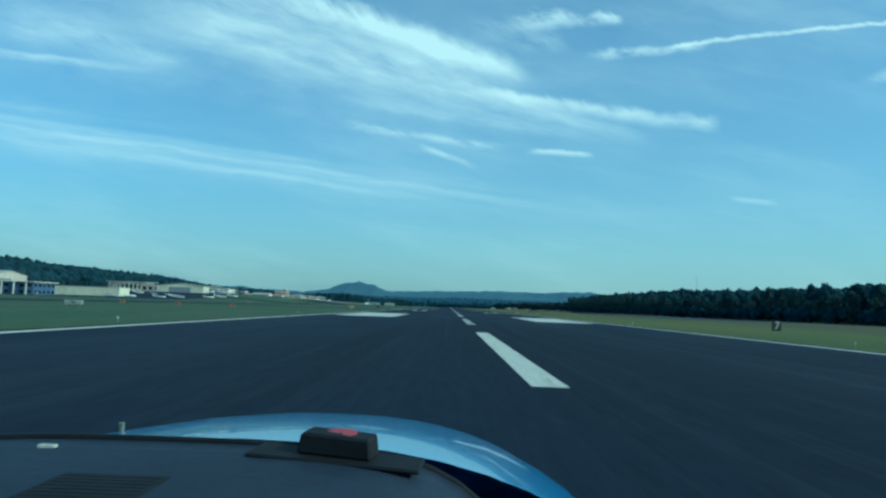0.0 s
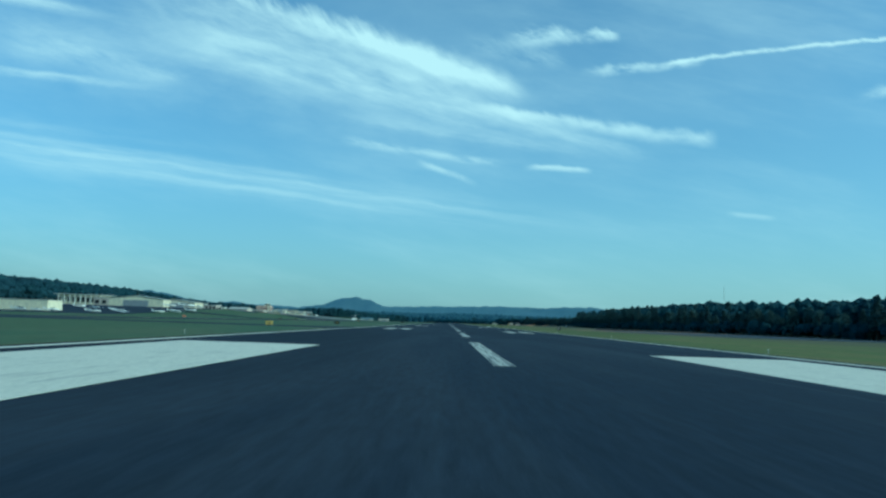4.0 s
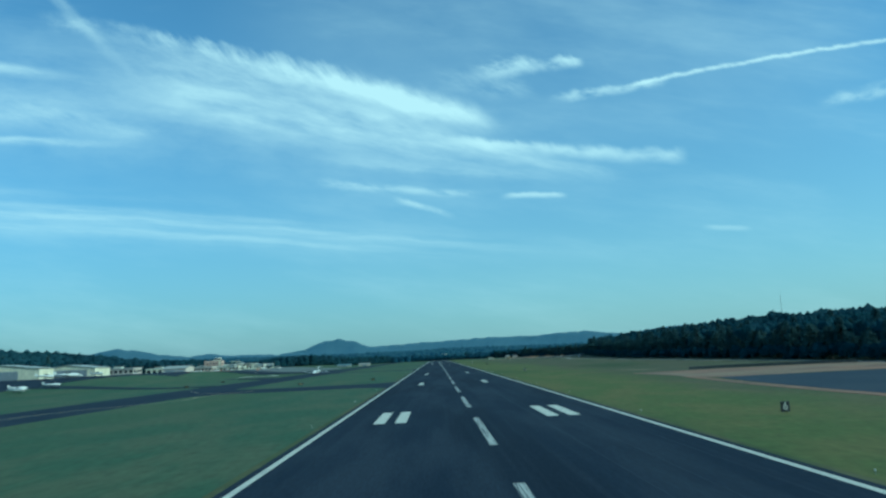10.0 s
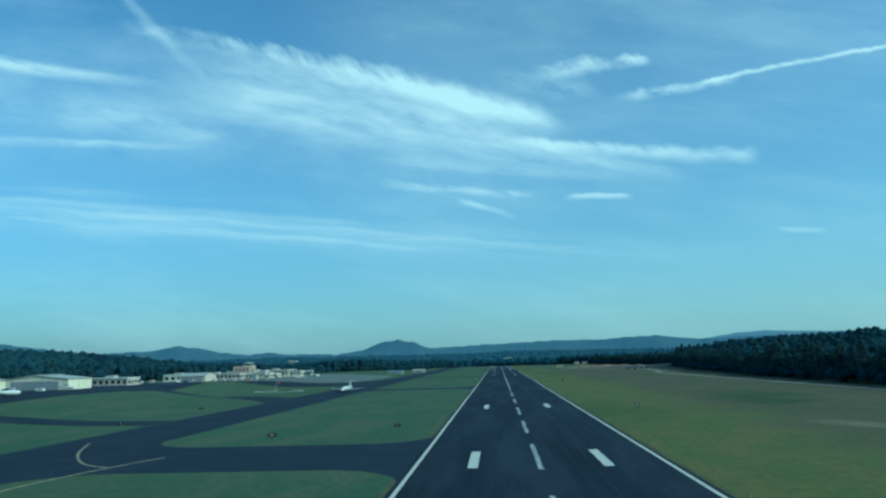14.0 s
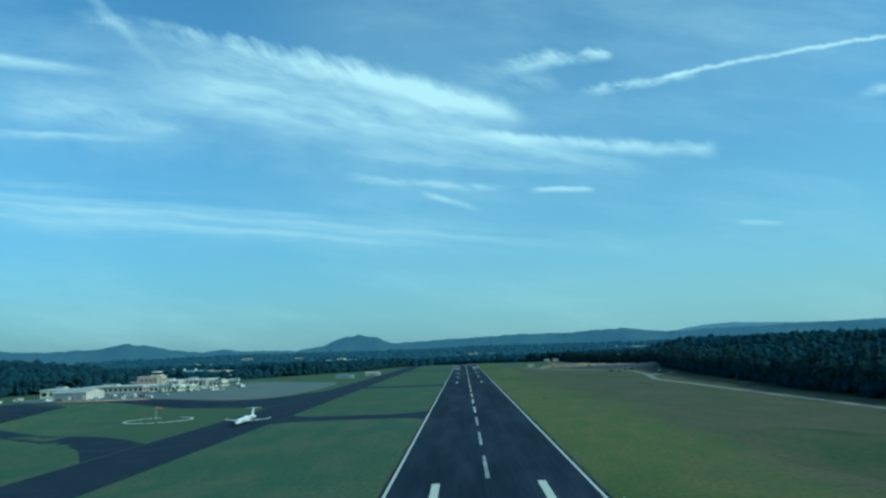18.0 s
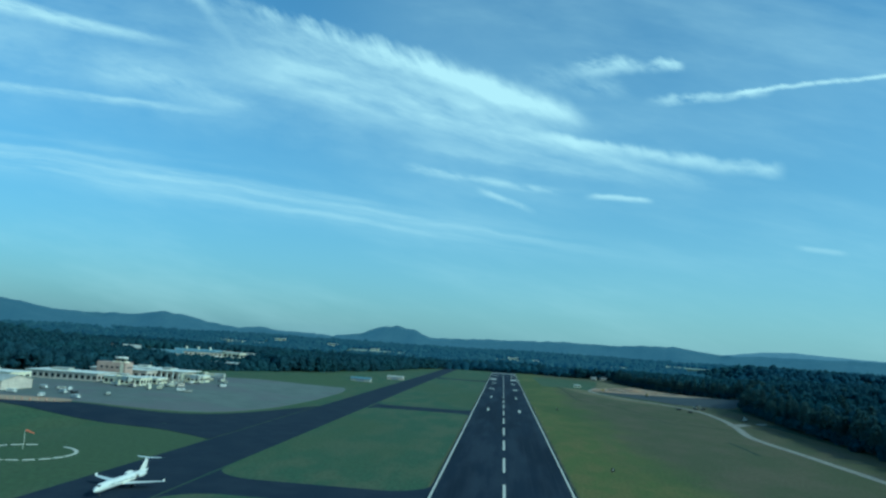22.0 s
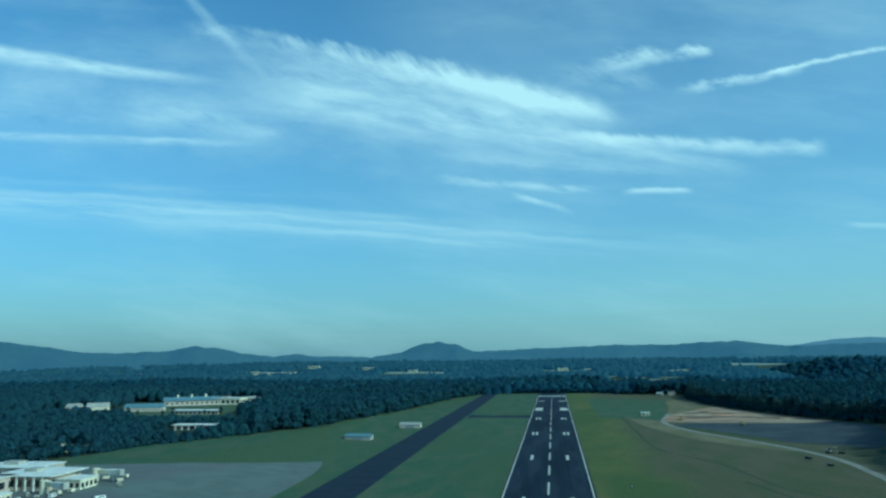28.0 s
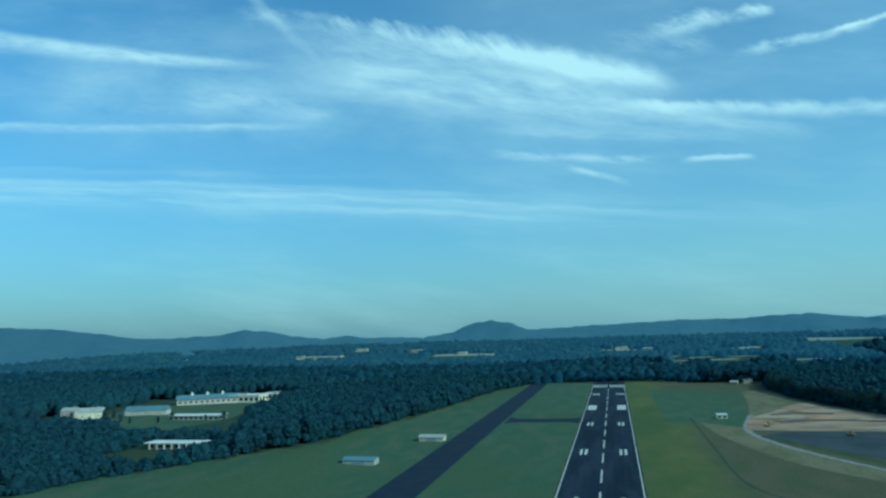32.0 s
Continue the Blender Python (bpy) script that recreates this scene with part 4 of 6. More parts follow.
fx, fy = scatter(-2600, 2600, 2150, 4250, 16.5, lambda x, y: (np.abs(x) < y * 0.85 - 400) & ~clearing(x, y) & ~open_site(x, y) & ((y > 2180) | (np.abs(x - 20) > 90)))
near_half = (fy < 2900) | (wooded_hill(fx, fy) > 0.05)
canopy("far_woods", fx[near_half], fy[near_half], 13.0, 12.5, MID_HAZE_WOODS, "mixed woods beyond the end of the runway", LUMPS_LOW)
# the haze on these woods is emission in their material
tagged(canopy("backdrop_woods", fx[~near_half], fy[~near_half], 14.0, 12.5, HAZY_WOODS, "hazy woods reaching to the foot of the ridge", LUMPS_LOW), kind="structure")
lx, ly = scatter(-1500, -90, -50, 2200, 6.4, lambda x, y: (x < woods_left(y) - 4) & ~open_site(x, y) & (x > -380 - np.maximum(y + 300, 0) * 0.9 - 250))
edge = (ly > 700) & (lx > woods_left(ly) - np.where(ly > 1200, 280, 50))
canopy("left_woods", lx[edge], ly[edge], 5.6, 14, HAZE_TINT_WOODS, "mixed woods on the rise behind the airfield buildings", LEAFY)
canopy("hillside_woods", lx[~edge], ly[~edge], 6.6, 14, HAZE_TINT_WOODS, "dark mixed woods on the rising ground")
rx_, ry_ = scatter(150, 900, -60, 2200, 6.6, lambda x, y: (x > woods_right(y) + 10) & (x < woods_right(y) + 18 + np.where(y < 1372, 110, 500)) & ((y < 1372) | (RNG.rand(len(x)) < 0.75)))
canopy("right_woods", rx_, ry_, 4.0, 17, HAZE_TINT_WOODS, "dense dark woods behind the tree line", LEAFY)


# low growth that closes the edges of the woods down to the grass
edge_y = np.arange(-40, 2040, 3.1)
ux = np.concatenate([woods_right(edge_y) + RNG.uniform(1.0, 7.0, len(edge_y)), woods_right(edge_y) + RNG.uniform(5.0, 11.0, len(edge_y))])
uy = np.concatenate([edge_y, edge_y + 1.5]) + RNG.uniform(-1.2, 1.2, 2 * len(edge_y))
canopy("right_undergrowth", ux, uy, 2.7, 6.5, HAZE_TINT_WOODS, "dark shrubs along the foot of the woods", LEAFY)
edge_y = np.arange(690, 2150, 3.6)
ux = np.concatenate([woods_left(edge_y) - RNG.uniform(0.0, 6.0, len(edge_y)), woods_left(edge_y) - RNG.uniform(5.0, 11.0, len(edge_y))])
uy = np.concatenate([edge_y, edge_y + 1.8]) + RNG.uniform(-1.4, 1.4, 2 * len(edge_y))
canopy("left_undergrowth", ux, uy, 3.0, 7.0, HAZE_TINT_WOODS, "dark shrubs along the foot of the woods", LEAFY)
ux = np.concatenate([np.arange(-110, 215, 3.4)] * 3)
uy = np.interp(ux, [-110, 60, 130, 215], [2152, 2160, 2104, 2092]) + RNG.uniform(0.0, 26.0, len(ux))
canopy("end_undergrowth", ux, uy, 3.4, 8.0, MID_HAZE_WOODS, "dark shrubs beyond the end of the runway", LEAFY)

ox, oy = scatter(-1000, 1500, -900, 2150, 15.0, lambda x, y: (((x > woods_right(y) + 12) & ((y < -60) | (x > woods_right(y) + np.where(y < 1372, 125, 500)))) | ((x < woods_left(y) - 5) & (y < -50))) & (x < 420 + np.maximum(y + 400, 0) * 0.55))
canopy("outer_woods", ox, oy, 10.5, 14.5, HAZE_TINT_WOODS, "dark mixed woods round the airfield", LUMPS_LOW)


for a, c, w, d in FIELDS:
    wob = [(a + w * px / 2, c + d * py / 2) for px, py in ((-1, -0.8), (-0.2, -1), (0.9, -0.9), (1, 0.2), (0.8, 1), (-0.3, 0.9), (-1, 0.7))]
    sheet("hay_field", wob, HAY, 0.3, "pale hay field in a clearing of the woods", "field", step=30)


# ---------------------------------------------------------------- single trees along the edge of the woods
def leaf_tuft(pos, size, rng):
    """A few bent leaf sprays round one point."""
    v, t = [], []
    for k in range(3):
        d = Vector((rng.randn(), rng.randn(), rng.randn() * 0.6 + 0.25)).normalized()
        s = d.cross(Vector((rng.randn(), rng.randn(), rng.randn()))).normalized()
        n = len(v)
        L, w = size * (0.8 + 0.5 * rng.rand()), size * (0.35 + 0.25 * rng.rand())
        p = Vector(pos)
        q = [p - s * w * 0.4 - d * L * 0.3, p + s * w * 0.4 - d * L * 0.3, p + s * w + d * L * 0.4 + Vector((0, 0, -0.15 * L)), p + d * L, p - s * w + d * L * 0.4 + Vector((0, 0, 0.12 * L))]
        v += [tuple(a) for a in q]
        t += [(n, n + 1, n + 2), (n, n + 2, n + 4), (n + 4, n + 2, n + 3)]
    return v, t


def make_tree(kind, tall, seed):
    rng = np.random.RandomState(seed)
    bm = bmesh.new()
    lean = Vector((rng.randn() * 0.4, rng.randn() * 0.4, 0))
    r = tall * 0.014 + 0.05
    for k in range(4):
        a, b = k / 4, (k + 1) / 4
        tube(bm, lean * a * a + Vector((0, 0, tall * 0.92 * a - (0.4 if k == 0 else 0))), lean * b * b + Vector((0, 0, tall * 0.92 * b)), r * (1 - a * 0.85), r * (1 - b * 0.85), 7)
    V_, T_ = [], []
    whorls = int(tall * (1.5 if kind == "pine" else 1.3))
    start = 0.22 if kind == "pine" else 0.10
    for k in range(whorls):
        f = start + (1 - start) * (k + rng.rand() * 0.6) / whorls
        if kind == "pine":
            reach = tall * (0.20 * (1 - f) ** 0.7 + 0.025) * (0.7 + 0.5 * rng.rand())
        else:
            reach = tall * 0.25 * math.sin(math.pi * min(1.0, (f - start) / (1 - start) * 0.86 + 0.14)) ** 0.75 * (0.75 + 0.45 * rng.rand())
        for j in range(5):
            a = rng.rand() * 6.283
            base = lean * f * f + Vector((0, 0, tall * f * 0.94))
            tip = base + Vector((math.cos(a) * reach, math.sin(a) * reach, reach * (0.05 if kind == "pine" else 0.25) + rng.randn() * 0.3))
            if j < 2:
                tube(bm, base, base.lerp(tip, 0.8), r * 0.28 * (1 - f * 0.6), 0.02, 4)
            for g in range(4):
                u = 0.35 + 0.65 * (g + rng.rand()) / 4
                p = base.lerp(tip, u) + Vector((rng.randn(), rng.randn(), rng.randn() * 0.7)) * (0.10 * reach + 0.15)
                v, t = leaf_tuft(p, (0.75 if kind == "pine" else 0.95) * (0.7 + 0.6 * rng.rand()), rng)
                n = len(V_)
                V_ += v
                T_ += [(x + n, y + n, z + n) for x, y, z in t]
    root = empty("pine_tree" if kind == "pine" else "broadleaf_tree", pose(0, 0, 0), "tall dark pine at the edge of the woods" if kind == "pine" else "leafy dark green tree at the edge of the woods", "tree", "trees along the edge of the woods")
    part("trunk", bm, BARK, root)
    crown = new("crown", tri_mesh("crown", V_, T_, PINE if kind == "pine" else FOLIAGE))
    crown.parent = root
    return root


TREES = [make_tree("pine", 24, 1), make_tree("broadleaf", 19, 2), make_tree("pine", 21, 3), make_tree("broadleaf", 17, 4), make_tree("broadleaf", 21, 5), make_tree("pine", 26, 6)]
used = set()


def plant(k, x, y, s, rot):
    m = pose(x, y, float(height(x, y)) - 0.05, 0, 0, rot)
    if k not in used:
        used.add(k)
        TREES[k].matrix_world = m @ Matrix.Scale(s, 4)
    else:
        t = copy_thing(TREES[k], m)
        t.scale = (s, s, s)


tr = np.random.RandomState(21)
yy = 60.0
while yy < 2030:
    xw = float(woods_right(yy))
    plant(tr.choice(6, p=[0.16, 0.22, 0.14, 0.2, 0.18, 0.1]), xw + 4 + tr.rand() * 8, yy, (0.70 + 0.24 * tr.rand()) * (0.86 + 0.26 * float(ss(300, 900, yy))), tr.rand() * 360)
    yy += 5.0 + tr.rand() * 3.4

# taller pines standing out of the canopy
for k in range(46):
    y = 120 + k * 27 + tr.rand() * 14
    x = float(woods_right(y)) + 16 + tr.rand() * 60
    plant(int(tr.choice([0, 2, 5])), x, y, (0.84 + 0.16 * tr.rand()) * (0.92 + 0.16 * float(ss(300, 900, y))), tr.rand() * 360)
for k in range(44):
    y = 60 + k * 24 + tr.rand() * 16
    x = float(woods_left(y)) - 8 - tr.rand() * 160
    plant(int(tr.choice(6)), x, y, 0.80 + 0.22 * tr.rand(), tr.rand() * 360)
# lone trees on the school's lawn
for x, y, s in ((-494, 1592, 0.62), (-502, 1604, 0.7), (-486, 1606, 0.55), (-448, 1640, 0.5), (-446, 1612, 0.42), (-404, 1632, 0.36), (-470, 1600, 0.34), (-528, 1652, 0.5), (-572, 1640, 0.45), (-388, 1640, 0.6)):
    plant(int(tr.choice([1, 3, 4])), x, y, s, tr.rand() * 360)
sheet("lawn", [(-552, 1620), (-500, 1560), (-425, 1515), (-392, 1560), (-388, 1640), (-412, 1760), (-450, 1860), (-590, 1860), (-585, 1720)], GRASS, 0.25, "mown lawn round the school buildings", "lawn", step=14)

# ---------------------------------------------------------------- buildings
def window(parent, x, y, z, w, h, face, frame_mat=DOOR_GREY):
    """A window on a wall of a building: frame and pane, set in a shallow reveal. face: 'x' or 'y' side, with sign."""
    s = 1 if face[0] == "+" else -1
    t = 0.10
    if face[1] == "x":
        f = part("window", bx(x + s * t / 2, y, z, t, w, h), frame_mat, parent)
        part("pane", bx(x + s * (t + 0.02), y, z, 0.04, w - 0.16, h - 0.16), DARK_GLASS, f)
    else:
        f = part("window", bx(x, y + s * t / 2, z, w, t, h), frame_mat, parent)
        part("pane", bx(x, y + s * (t + 0.02), z, w - 0.16, 0.04, h - 0.16), DARK_GLASS, f)
    return f


def gable_hangar(name, x0, x1, y0, y1, eave, ridge_h, label, wall=WHITE_METAL, roof=GREY_METAL, along="y", door=None, windows=0):
    """A steel hangar: four walls with gables, a pitched roof with overhang, a sliding door and ribs."""
    g = float(height((x0 + x1) / 2, (y0 + y1) / 2)) - 0.3
    root = empty(name, pose((x0 + x1) / 2, (y0 + y1) / 2, g), label, "hangar")
    w, d = (x1 - x0) / 2, (y1 - y0) / 2
    bm = bmesh.new()
    if along == "y":
        prof = [(-w, 0), (w, 0), (w, eave), (0, ridge_h), (-w, eave)]
        rings = [[bm.verts.new((x, s * d, z)) for x, z in prof] for s in (-1, 1)]
    else:
        prof = [(-d, 0), (d, 0), (d, eave), (0, ridge_h), (-d, eave)]
        rings = [[bm.verts.new((s * w, y, z)) for y, z in prof] for s in (-1, 1)]
    for r in rings:
        bm.faces.new(r)
    for k in range(5):
        bm.faces.new((rings[0][k], rings[0][(k + 1) % 5], rings[1][(k + 1) % 5], rings[1][k]))
    part("wall", bm, wall, root)
    half, length = (w, d) if along == "y" else (d, w)
    run = math.hypot(half, ridge_h - eave) + 0.9
    ang = math.atan2(ridge_h - eave, half)
    for s in (-1, 1):
        mid = s * half / 2 * 1.03
        z = (eave + ridge_h) / 2 + 0.14
        if along == "y":
            part("roof", bx(mid, 0, z, run, 2 * length + 1.2, 0.22, rot=Matrix.Rotation(s * ang, 3, "Y")), roof, root)
        else:
            part("roof", bx(0, mid, z, 2 * length + 1.2, run, 0.22, rot=Matrix.Rotation(-s * ang, 3, "X")), roof, root)
    if door:
        face, dw, dh = door
        n = 4
        for k in range(n):
            o = (k - (n - 1) / 2) * dw / n
            q = 0.12 if k % 2 else 0.2
            if face == "-y":
                part("sliding_door", bx(o, -d - q / 2, dh / 2 + 0.25, dw / n - 0.1, q, dh), DOOR_GREY, root)
            else:
                part("sliding_door", bx(w + q / 2, o, dh / 2 + 0.25, q, dw / n - 0.1, dh), DOOR_GREY, root)
    for k in range(windows):
        window(root, w, -d + (k + 0.5) * 2 * d / windows, 2.3, 2.4, 1.4, "+x")
    for k in range(int(2 * d / 6) + 1):
        part("rib", bx(w + 0.06, -d + k * 6 if k * 6 < 2 * d else d, eave / 2, 0.12, 0.25, eave - 0.3), wall, root)
    return root


def flat_block(name, x0, x1, y0, y1, tall, label, wall=TAN_WALL, roof=WHITE_ROOF, over=0.6, cols=0, rows=1, face=("+x", "-y"), band=True, category="building", base=None, columns=0):
    """A flat-roofed block: wall, roof slab with parapet edge, rows of windows, a door, and posts where it has them."""
    g = (float(height((x0 + x1) / 2, (y0 + y1) / 2)) if base is None else base) - 0.3
    root = empty(name, pose((x0 + x1) / 2, (y0 + y1) / 2, g), label, category)
    w, d = (x1 - x0) / 2, (y1 - y0) / 2
    part("wall", bx(0, 0, tall / 2, 2 * w, 2 * d, tall), wall, root)
    part("roof", bx(0, 0, tall + 0.2, 2 * (w + over), 2 * (d + over), 0.5, bevel=0.08), roof, root)
    if band:
        part("plant_room", bx(-w * 0.3, d * 0.1, tall + 1.2, w * 0.5, d * 0.6, 1.6), GREY_METAL, root)
    storey = tall / rows
    for r in range(rows):
        for f in face:
            span = 2 * d if f[1] == "x" else 2 * w
            n = cols if f[1] == "y" or not cols else max(2, int(cols * d / w))
            for k in range(n):
                o = -span / 2 + (k + 0.5) * span / n
                z = storey * (r + 0.52)
                if f[1] == "x":
                    window(root, w if f[0] == "+" else -w, o, z, span / n * 0.6, storey * 0.45, f)
                else:
                    window(root, o, d if f[0] == "+" else -d, z, span / n * 0.6, storey * 0.45, f)
    for k in range(columns):
        o = -w + (k + 0.5) * 2 * w / columns
        part("column", bx(o, -d - over * 0.8, tall / 2, 0.7, 0.7, tall), roof, root)
    part("door", bx(w + 0.06, -d * 0.6, 1.3, 0.12, 1.6, 2.2), DOOR_GREY, root)
    return root


gable_hangar("hangar", -326, -274, 690, 709, 7.6, 10.6, "cream metal hangar with a low gable beside the apron", along="y", door=("-y", 24, 6.0), windows=0)
gable_hangar("hangar", -308, -266, 754, 780, 6.8, 9.4, "wide cream metal hangar with a grey gabled roof", along="y", door=("-y", 30, 5.6))
gable_hangar("hangar", -366, -322, 396, 436, 14.0, 17.0, "tall tan hangar behind an office block", wall=TAN_WALL, along="x")
flat_block("office_block", -312, -272, 358, 384, 8.6, "two-storey office with blue glazed bays under a pale roof", BLUE_GLAZING, WHITE_ROOF, 1.6, 8, 2, columns=5)
flat_block("storage_building", -348, -284, 508, 528, 7.6, "long low cream metal building", WHITE_METAL, GREY_METAL, 0.3, 0, 1, band=False)
flat_block("aviation_building", -405, -361, 745, 772, 11.0, "white building with a flat overhanging roof on posts", WHITE_METAL, WHITE_ROOF, 2.6, 9, 1, columns=8, band=False)
flat_block("storage_building", -356, -328, 722, 742, 8.0, "low tan annex beside a white building", TAN_WALL, WHITE_ROOF, 0.4, 4, 1, band=False)
flat_block("service_building", -293, -267, 828, 846, 5.4, "low tan service building with a pale roof", TAN_WALL, WHITE_ROOF, 0.6, 6, 1)
gable_hangar("cargo_building", -300, -275, 985, 1012, 5.6, 8.2, "grey-roofed cargo building at the terminal's end", wall=TAN_WALL, along="x", door=("-y", 20, 4))
flat_block("fire_station", -338, -306, 1036, 1056, 6.5, "low pale building with bay doors", WHITE_METAL, WHITE_ROOF, 0.5, 5, 1)

gable_hangar("storage_building", -170, -148, 1412, 1423, 3.2, 4.7, "low pale shed with a blue-grey gabled roof beyond the apron", wall=GREY_METAL, roof=BLUE_ROOF, along="x", door=("-y", 8, 2.5))
gable_hangar("storage_building", -146, -126, 1520, 1531, 3.4, 4.9, "low pale shed with a grey gabled roof beyond the apron", wall=TAN_WALL, roof=GREY_METAL, along="x", door=("-y", 8, 2.6))

# the terminal group, each block its own building
flat_block("terminal_wing", -331, -279, 1088, 1112, 5.8, "cream terminal wing with a row of tall windows", TAN_WALL, WHITE_ROOF, 0.8, 12, 1)
flat_block("terminal_hall", -309, -265, 1130, 1150, 7.6, "tan terminal hall behind the control tower", TAN_WALL, WHITE_ROOF, 0.8, 8, 1)
flat_block("concourse", -271, -245, 1082, 1098, 5.4, "low pale concourse on the apron", WHITE_METAL, WHITE_ROOF, 0.6, 7, 1)
flat_block("gate_hall", -273, -245, 1148, 1172, 7.6, "gate hall with a white canopy over dark glass bays", TAN_WALL, WHITE_ROOF, 3.0, 6, 1, columns=6)
flat_block("terminal_annex", -309, -273, 1176, 1198, 7.0, "pale flat-roofed terminal annex", TAN_WALL, WHITE_ROOF, 0.8, 7, 1)
flat_block("gate_pier", -247, -231, 1152, 1166, 5.2, "low pale gate pier at the apron's edge", WHITE_METAL, WHITE_ROOF, 0.5, 5, 1, band=False)
flat_block("baggage_shed", -261, -245, 1106, 1122, 4.2, "low pale baggage shed on the apron", WHITE_METAL, WHITE_ROOF, 0.5, 4, 1, band=False)


def radio_mast(x, y, tall):
    g = float(height(x, y)) - 0.3
    r = empty("radio_mast", pose(x, y, g), "thin grey lattice radio mast standing in the woods", "mast")
    for k in range(3):
        a = k * 2.0944
        part("leg", tb((0.7 * math.cos(a), 0.7 * math.sin(a), 0), (0.22 * math.cos(a), 0.22 * math.sin(a), tall - 3), 0.07, 0.05, 6), GREY_METAL, r)
        for j in range(12):
            z0, z1 = j * (tall - 3) / 12, (j + 1) * (tall - 3) / 12
            r0, r1 = 0.7 - 0.48 * j / 12, 0.7 - 0.48 * (j + 1) / 12
            b = a + 2.0944
            part("brace", tb((r0 * math.cos(a), r0 * math.sin(a), z0), (r1 * math.cos(b), r1 * math.sin(b), z1), 0.03, 0.03, 5), GREY_METAL, r)
    part("antenna", tb((0, 0, tall - 3.2), (0, 0, tall), 0.05, 0.03, 6), GREY_METAL, r)


radio_mast(352, 938, 45.0)


def control_tower(x, y):
    g = float(height(x, y)) - 0.3
    t = empty("control_tower", pose(x, y, g), "pinkish tan control tower with a glazed cab and white roof", "tower")
    part("shaft", bx(-2, 0, 6.6, 22, 11, 13.2, bevel=0.15), BRICK_WALL, t)
    for k in range(4):
        window(t, -9 + k * 4, -5.5, 9.5, 2.0, 1.5, "-y")
        window(t, 9.0, -3 + k * 2, 9.5, 1.2, 1.5, "+x")
    part("shaft_panel", bx(6.2, -5.56, 6.4, 2.2, 0.12, 12.0), WHITE_METAL, t, "pale vertical panel")
    part("collar", bx(2.5, 0, 13.3, 9.5, 8.5, 1.0, bevel=0.2), WHITE_METAL, t)
    bm = bmesh.new()
    vs = bmesh.ops.create_cone(bm, cap_ends=True, segments=8, radius1=3.7, radius2=4.3, depth=2.5, matrix=pose(2.5, 0, 15.0))
    part("cab", bm, DARK_GLASS, t, "outward-leaning dark glass cab")
    for k in range(8):
        a = (k + 0.5) / 8 * 6.283
        part("mullion", tb((2.5 + 3.55 * math.cos(a), 3.55 * math.sin(a), 13.7), (2.5 + 4.15 * math.cos(a), 4.15 * math.sin(a), 16.3), 0.10, n=6), WHITE_METAL, t)
    bm = bmesh.new()
    bmesh.ops.create_cone(bm, cap_ends=True, segments=8, radius1=4.9, radius2=4.5, depth=0.7, matrix=pose(2.5, 0, 16.6))
    part("cab_roof", bm, WHITE_ROOF, t)
    part("mast", tb((2.5, 0, 16.95), (2.5, 0, 20.5), 0.07, n=6), STEEL, t)


control_tower(-284, 1122)


def school(x, y, rot):
    g = float(height(x, y)) - 0.3
    r = empty("school", pose(x, y, g, 0, 0, rot), "large pale building with a blue-grey roof and small cupolas", "building")
    part("wall", bx(0, 0, 4, 78, 30, 8), TAN_WALL, r)
    bm = bmesh.new()
    prof = [(-16.5, 8), (16.5, 8), (0, 13)]
    a, b = ([bm.verts.new((s * 40.5, p, z)) for p, z in prof] for s in (-1, 1))
    bm.faces.new(a), bm.faces.new(b[::-1])
    for k in range(3):
        bm.faces.new((a[k], a[(k + 1) % 3], b[(k + 1) % 3], b[k]))
    part("roof", bm, BLUE_ROOF, r)
    for k in (-20, 0, 20):
        c = part("cupola", bx(k, 0, 13.6, 3.2, 3.2, 3.0, bevel=0.1), WHITE_METAL, r)
        bm = bmesh.new()
        bmesh.ops.create_cone(bm, cap_ends=True, segments=4, radius1=2.6, radius2=0.05, depth=1.8, matrix=pose(k, 0, 16.0, 0, 0, 45))
        part("cap", bm, WHITE_ROOF, c)
    for k in range(11):
        window(r, -35 + k * 7.0, -15, 4.5, 3.2, 2.6, "-y")


school(-538, 1860, 29)
flat_block("school_wing", -452, -394, 1640, 1656, 5.0, "long low white wing with a pale fascia before a school", TAN_WALL, WHITE_ROOF, 1.2, 10, 1, band=False)
flat_block("pavilion", -342, -298, 1446, 1458, 4.6, "low open block with a white canopy roof among trees", BRICK_WALL, WHITE_ROOF, 2.0, 6, 1, columns=7, band=False)
flat_block("school_wing", -510, -464, 1866, 1894, 10.0, "pale flat-roofed block beside a blue-roofed building", WHITE_METAL, WHITE_ROOF, 0.8, 6, 1)


def house(x, y, rot, w, d, h, label, wall=WHITE_METAL, roof=DARK_ROOF):
    g = float(height(x, y)) - 0.3
    r = empty("house", pose(x, y, g, 0, 0, rot), label, "house")
    part("wall", bx(0, 0, h / 2, w, d, h), wall, r)
    bm = bmesh.new()
    prof = [(-d / 2 - 0.5, h), (d / 2 + 0.5, h), (0, h + d * 0.34)]
    a, b = ([bm.verts.new((s * (w / 2 + 0.5), p, z)) for p, z in prof] for s in (-1, 1))
    bm.faces.new(a), bm.faces.new(b[::-1])
    for k in range(3):
        bm.faces.new((a[k], a[(k + 1) % 3], b[(k + 1) % 3], b[k]))
    part("roof", bm, roof, r)
    part("chimney", bx(w * 0.25, d * 0.1, h + d * 0.34, 0.8, 0.8, 1.8), BRICK_WALL, r)
    for k in range(3):
        window(r, -w / 3 + k * w / 3, -d / 2, h * 0.55, 1.3, 1.3, "-y")
    part("door", bx(w * 0.12, -d / 2 - 0.05, 1.1, 1.1, 0.1, 2.1), DOOR_GREY, r)
    return r


